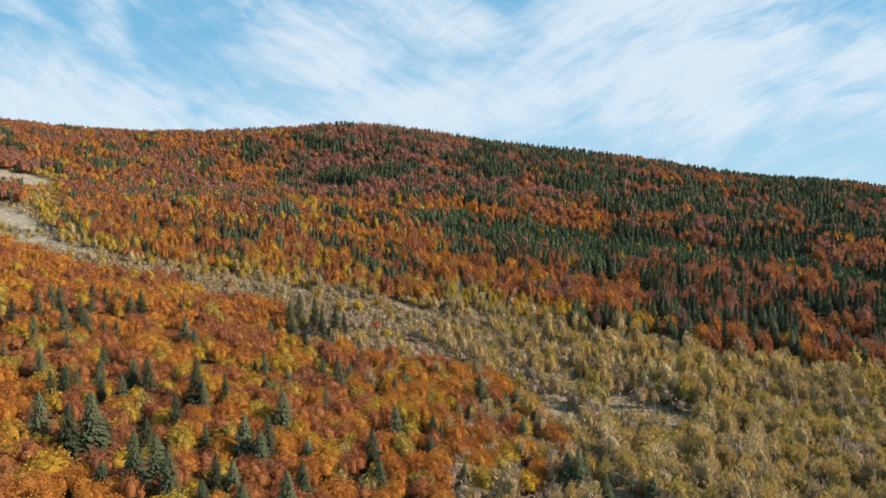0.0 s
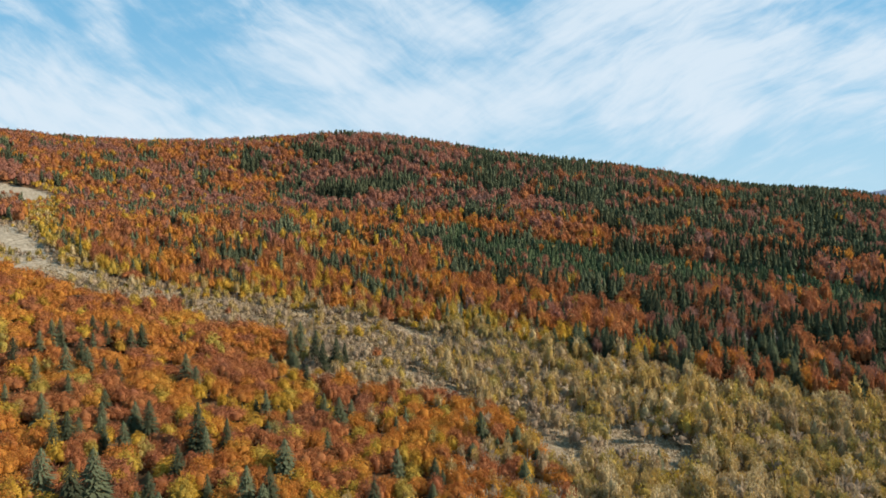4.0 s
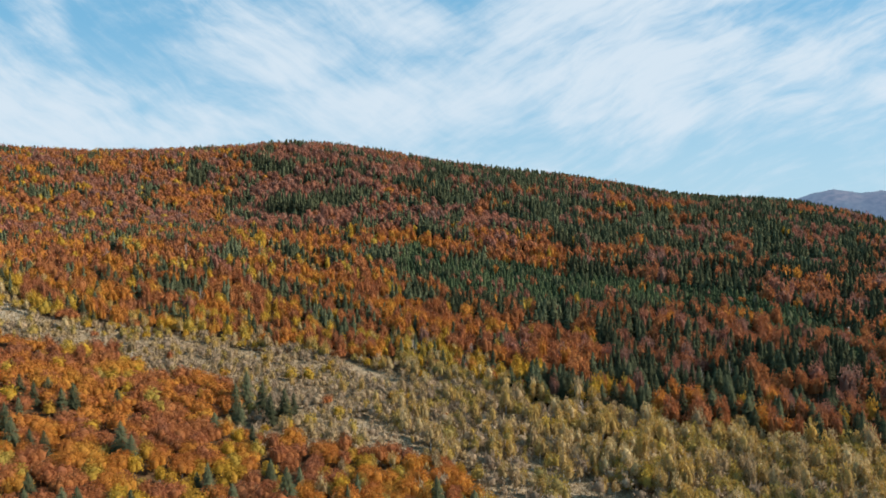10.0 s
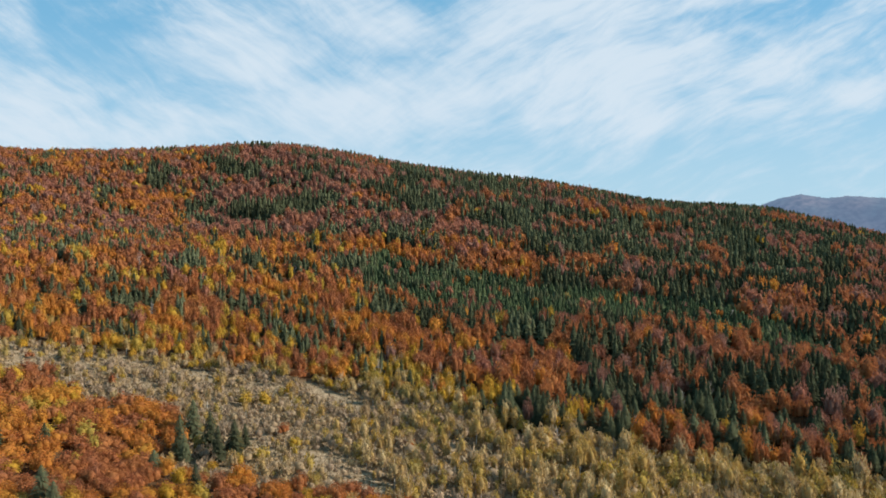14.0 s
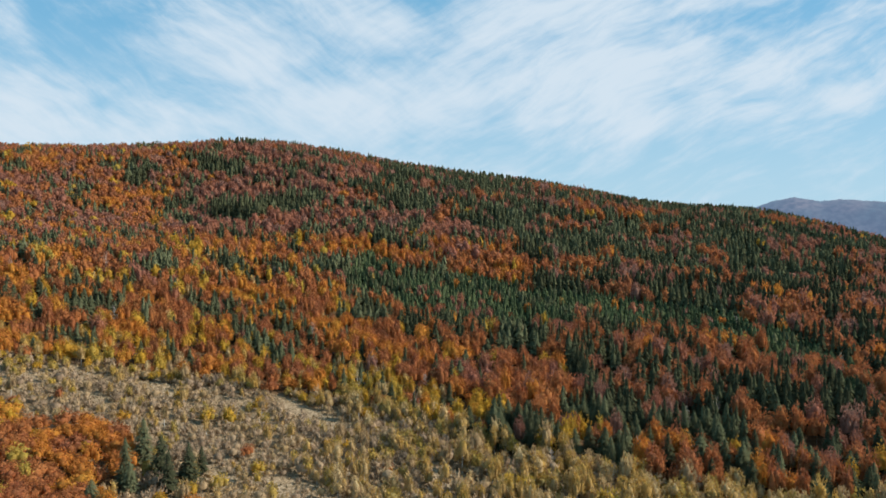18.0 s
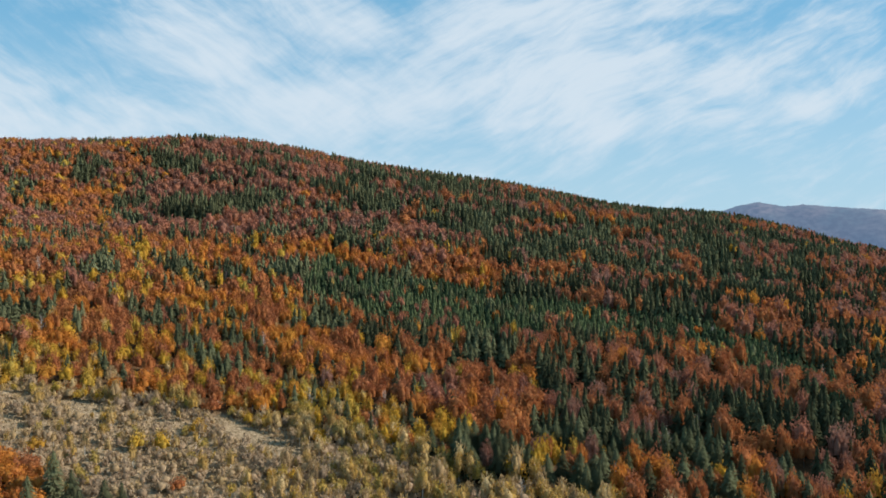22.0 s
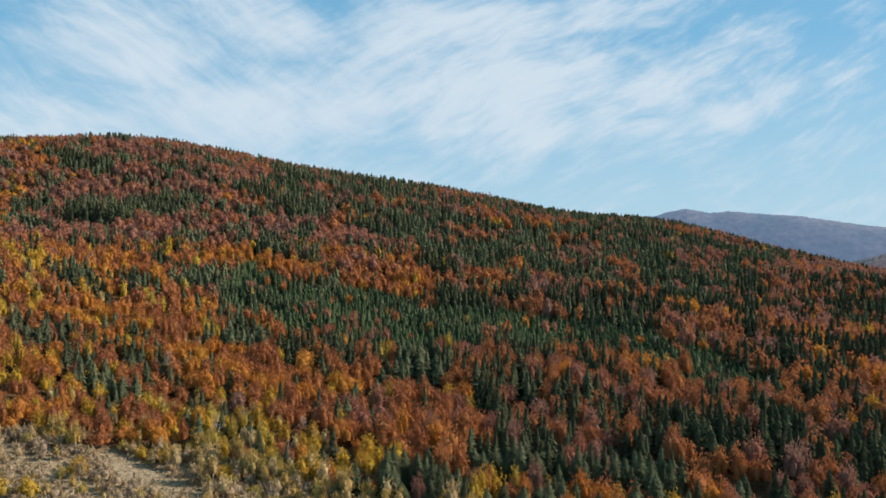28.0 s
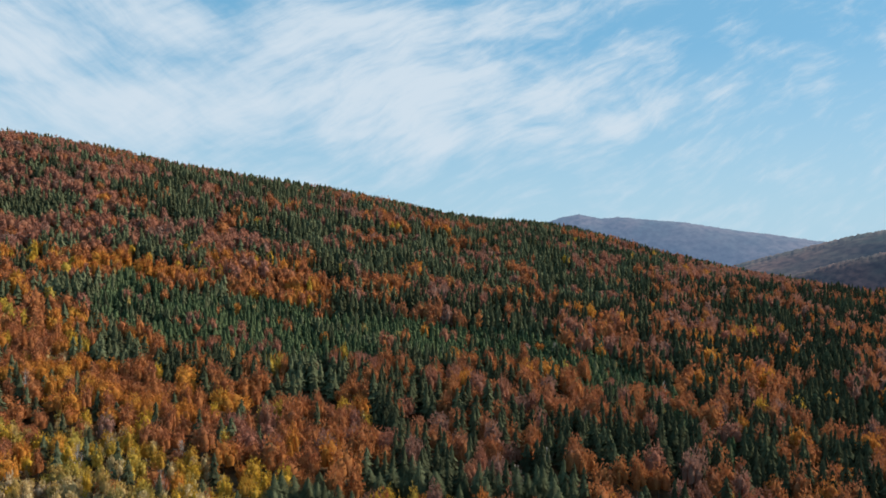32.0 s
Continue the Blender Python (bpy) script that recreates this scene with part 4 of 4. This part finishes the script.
# Zone sets tint: right-hand stands darker, far crest spruces kept light as if hazed.
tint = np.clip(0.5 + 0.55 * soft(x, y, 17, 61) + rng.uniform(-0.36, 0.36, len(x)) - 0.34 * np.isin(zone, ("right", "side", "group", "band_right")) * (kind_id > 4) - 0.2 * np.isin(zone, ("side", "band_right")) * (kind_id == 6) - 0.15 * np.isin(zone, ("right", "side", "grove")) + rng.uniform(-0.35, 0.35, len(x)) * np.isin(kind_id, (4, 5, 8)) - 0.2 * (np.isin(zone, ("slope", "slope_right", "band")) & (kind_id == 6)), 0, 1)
variant = rng.integers(0, 30, len(x))


def tree_thing(kind, k, place):
    """One tree: an empty at its foot with a trunk and a crown."""
    if (kind, k) not in shared:
        (cv, cf), (tv, tf) = TEMPLATE[kind, 0][k]
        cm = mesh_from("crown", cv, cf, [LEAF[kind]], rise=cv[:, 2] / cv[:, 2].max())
        cm.attributes.new("alone", "FLOAT", "POINT").data.foreach_set("value", np.ones(len(cv), np.float32))
        shared[kind, k] = (cm, mesh_from("trunk", tv, tf, [STEM[kind][2]], smooth=True))
    crown, trunk = shared[kind, k]
    name, label, category = LABEL[kind]
    top = tagged(new(name), label, category, "trees of the hillside" if category == "tree" else "bushes of the clearing")
    top.matrix_world = place
    for part_name, data in (("trunk", trunk), ("crown", crown)):
        ob = new(part_name, data)
        ob.parent = top
    return top


single = np.zeros(len(x), bool)
for kind, count in SINGLES.items():
    of = np.where(kind_id == KINDS.index(kind))[0]
    for i in of[np.argsort(dist[of])[:count]]:
        single[i] = True
        s = scale[i]
        tree_thing(kind, variant[i] % 6, Matrix.LocRotScale((x[i], y[i], z[i]), Euler((0, 0, turn[i])), (s, s, s * tall[i])))

STUFF = {"orange_beech": "orange_beech_wood", "rust_beech": "rust_beech_wood", "red_beech": "red_beech_wood", "yellow_maple": "yellow_maple_wood", "birch": "birch_thicket", "shrub": "scrub", "spruce": "spruce_wood", "young_spruce": "spruce_plantation", "willow": "willow_scrub"}
STUFF_LABEL = {"orange_beech": "orange autumn beeches covering the hillside", "rust_beech": "rust-brown autumn beeches covering the hillside", "red_beech": "dark red beeches on the upper slope", "yellow_maple": "scattered golden yellow maples on the slope",
               "birch": "pale yellow birches filling the clearing", "shrub": "dry brown scrub on the straw clearing", "spruce": "dark green spruces scattered over the hillside", "young_spruce": "dense young green spruces of a plantation", "willow": "olive-gold willow bushes filling the clearing"}
for kind in KINDS:
    vs, fs, ms, ts, rs, n = [], [], [], [], [], 0
    for lv in range(3):
        for k, (crown, trunk) in enumerate(TEMPLATE[kind, lv]):
            of = np.where((kind_id == KINDS.index(kind)) & (level == lv) & (variant % len(TEMPLATE[kind, lv]) == k) & ~single)[0]
            if not len(of):
                continue
            ca, sa = np.cos(turn[of])[:, None], np.sin(turn[of])[:, None]
            for data, mat in ((crown, 0), (trunk, 1)):
                if data is None:
                    continue
                v, f = data
                s = scale[of][:, None]
                w = np.stack([(v[None, :, 0] * ca - v[None, :, 1] * sa) * s + x[of][:, None], (v[None, :, 0] * sa + v[None, :, 1] * ca) * s + y[of][:, None], v[None, :, 2] * s * tall[of][:, None] + z[of][:, None]], -1)
                vs.append(w.reshape(-1, 3))
                fs.append((f[None] + np.arange(len(of))[:, None, None] * len(v) + n).reshape(-1, 3))
                ms.append(np.full(len(f) * len(of), mat))
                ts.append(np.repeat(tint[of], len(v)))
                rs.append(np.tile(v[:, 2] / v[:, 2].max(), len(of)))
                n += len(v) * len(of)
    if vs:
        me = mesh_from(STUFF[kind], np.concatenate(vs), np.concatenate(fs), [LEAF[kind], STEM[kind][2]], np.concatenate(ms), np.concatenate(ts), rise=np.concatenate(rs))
        tagged(new(STUFF[kind], me), STUFF_LABEL[kind], "trees" if kind not in ("shrub", "willow") else "shrubs", kind="stuff")


# ---- dry grass and brush between the bushes ----
r = np.random.default_rng(77)
gx0, gy0 = r.uniform(-275, 330, 120000), r.uniform(110, 505, 120000)
ok = inside(gx0, gy0, CLEARING) & (soft(gx0, gy0, 9, 41) > -0.5)
gx0, gy0 = gx0[ok], gy0[ok]
tx0, ty0 = r.uniform(-545, -200, 9000), r.uniform(425, 855, 9000)
ok = (inside(tx0, ty0, TRACK) | inside(tx0, ty0, SLIP)) & (soft(tx0, ty0, 11, 43) > 0.12)
gx0, gy0 = np.concatenate([gx0, tx0[ok]]), np.concatenate([gy0, ty0[ok]])
cg = np.stack([gx0, gy0, land(gx0, gy0) + 0.25], -1)
ng = r.normal(size=cg.shape) * (1, 1, 0.25)
gv, gf = sprays(cg, ng, r.uniform(0.28, 0.8, len(cg)), r, 1.5)
STRAW = leaf_material("dry_grass_blades", [(0.0, (0.22, 0.150, 0.082)), (0.4, (0.40, 0.295, 0.17)), (0.75, (0.31, 0.220, 0.12)), (1.0, (0.48, 0.37, 0.23))], 0.4, (0.20, 0.15, 0.10), 0.2, 0.5)
tagged(new("dry_grass", mesh_from("dry_grass", gv, gf, [STRAW], tint=np.repeat(r.uniform(0, 1, len(cg)), 3))), "straw-coloured dry grass and brush on the clearing", "grass", kind="stuff")

# ---- leafless trees ----
TWIGS = plain_material("grey_twigs", (0.20, 0.17, 0.15), (0.40, 0.36, 0.32), 3.0)


def bare_meshes(seed, height):
    r = np.random.default_rng(seed)
    trunk = stem(r, height, 0.17, 6, 5)
    parts = []
    for i in range(46):
        a, zb = i * 2.4 + r.uniform(-0.5, 0.5), height * r.uniform(0.25, 0.92)
        l = height * 0.20 * (1.15 - zb / height) * r.uniform(0.7, 1.3) + 0.5
        parts.append(pole([(0, 0, zb), (l * 0.5 * math.cos(a), l * 0.5 * math.sin(a), zb + l * 0.55), (l * 0.8 * math.cos(a + 0.3), l * 0.8 * math.sin(a + 0.3), zb + l * 1.25)], [0.07, 0.05, 0.015], 3))
    return mesh_from("trunk", *trunk, [TWIGS], smooth=True), mesh_from("bare_crown", *join(parts), [TWIGS], smooth=True)


BARE = [bare_meshes(501, 15.0), bare_meshes(502, 13.0), bare_meshes(503, 17.0)]
for i, (bx, by) in enumerate([(207, 451), (48, 480), (214, 442), (120, 372), (96, 384), (-178, 640), (-232, 610), (-60, 690), (-140, 540), (40, 450), (262, 470), (180, 430), (330, 520), (300, 600), (-20, 560), (142, 400), (-100, 760), (10, 470)]):
    top = tagged(new("bare_tree"), "leafless grey tree with thin upright branches", "tree", "leafless trees")
    top.matrix_world = Matrix.LocRotScale((bx, by, float(land(np.array([bx]), np.array([by]))[0])), Euler((0, 0, i * 1.7)), (1, 1, 0.9 + 0.03 * (i % 7)))
    for part_name, data in zip(("trunk", "bare_crown"), BARE[i % 3]):
        new(part_name, data).parent = top

# ---- hills in the distance ----
def hill_material(name, green, brown, haze_glow, patch, grain):
    """Far mixed woods; the bluish air is an even glow added to the material."""
    m = plain_material(name, green, brown, patch, 1.0, 0.0)
    t = m.node_tree
    bs = t.nodes["Principled BSDF"]
    base = bs.inputs["Base Color"].links[0].from_socket
    co = t.nodes.new("ShaderNodeTexCoord")
    fine_noise = t.nodes.new("ShaderNodeTexNoise")
    fine_noise.inputs["Scale"].default_value, fine_noise.inputs["Detail"].default_value = grain, 5
    t.links.new(co.outputs["Object"], fine_noise.inputs[0])
    span = t.nodes.new("ShaderNodeMapRange")
    t.links.new(fine_noise.outputs[0], span.inputs[0])
    for k, val in zip((1, 2, 3, 4), (0.35, 0.65, 0.35, 1.7)):
        span.inputs[k].default_value = val
    sc = t.nodes.new("ShaderNodeVectorMath")
    sc.operation = "SCALE"
    t.links.new(base, sc.inputs[0])
    t.links.new(span.outputs[0], sc.inputs["Scale"])
    t.links.new(sc.outputs[0], bs.inputs["Base Color"])
    bs.inputs["Emission Color"].default_value = (*haze_glow, 1)
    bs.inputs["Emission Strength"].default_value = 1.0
    return m


def far_hill(name, label, centre, radius, angles, heights, depth, rough, material, count=160):
    """A wooded ridge along an arc round the valley: a lit front slope, an uneven crest and a back slope."""
    r = np.random.default_rng(len(name))
    a = np.radians(np.linspace(angles[0], angles[-1], count))
    crest = np.interp(a, np.radians(angles), heights)
    rows = np.linspace(0, 1, 26)
    vs = []
    for k, f in enumerate(rows):
        rad = radius - depth + 2 * depth * f * 0.75
        lift = math.sin(min(1.0, f / 0.667) * math.pi / 2) if f < 0.667 else math.cos((f - 0.667) / 0.333 * math.pi / 2) * 0.7 + 0.3
        side = 1 + (0.05 * np.sin(a * 23 + 9 * f) + 0.035 * np.sin(a * 41 - 14 * f + 2) + 0.02 * np.sin(a * 90 + 31 * f)) * max(0.0, 1 - f / 0.62)
        z = -40 + (crest + 40) * lift * side + r.normal(size=count) * rough * (0.55 < f < 0.75)
        vs.append(np.stack([centre[0] + rad * np.sin(a), centre[1] + rad * np.cos(a), z], -1))
    v = np.concatenate(vs)
    ids = np.arange(len(v)).reshape(len(rows), count)
    q = np.stack([ids[:-1, :-1], ids[:-1, 1:], ids[1:, 1:], ids[1:, :-1]], -1).reshape(-1, 4)
    return tagged(new(name, mesh_from(name, v, q, [material], smooth=True)), label, "hill", kind="structure")


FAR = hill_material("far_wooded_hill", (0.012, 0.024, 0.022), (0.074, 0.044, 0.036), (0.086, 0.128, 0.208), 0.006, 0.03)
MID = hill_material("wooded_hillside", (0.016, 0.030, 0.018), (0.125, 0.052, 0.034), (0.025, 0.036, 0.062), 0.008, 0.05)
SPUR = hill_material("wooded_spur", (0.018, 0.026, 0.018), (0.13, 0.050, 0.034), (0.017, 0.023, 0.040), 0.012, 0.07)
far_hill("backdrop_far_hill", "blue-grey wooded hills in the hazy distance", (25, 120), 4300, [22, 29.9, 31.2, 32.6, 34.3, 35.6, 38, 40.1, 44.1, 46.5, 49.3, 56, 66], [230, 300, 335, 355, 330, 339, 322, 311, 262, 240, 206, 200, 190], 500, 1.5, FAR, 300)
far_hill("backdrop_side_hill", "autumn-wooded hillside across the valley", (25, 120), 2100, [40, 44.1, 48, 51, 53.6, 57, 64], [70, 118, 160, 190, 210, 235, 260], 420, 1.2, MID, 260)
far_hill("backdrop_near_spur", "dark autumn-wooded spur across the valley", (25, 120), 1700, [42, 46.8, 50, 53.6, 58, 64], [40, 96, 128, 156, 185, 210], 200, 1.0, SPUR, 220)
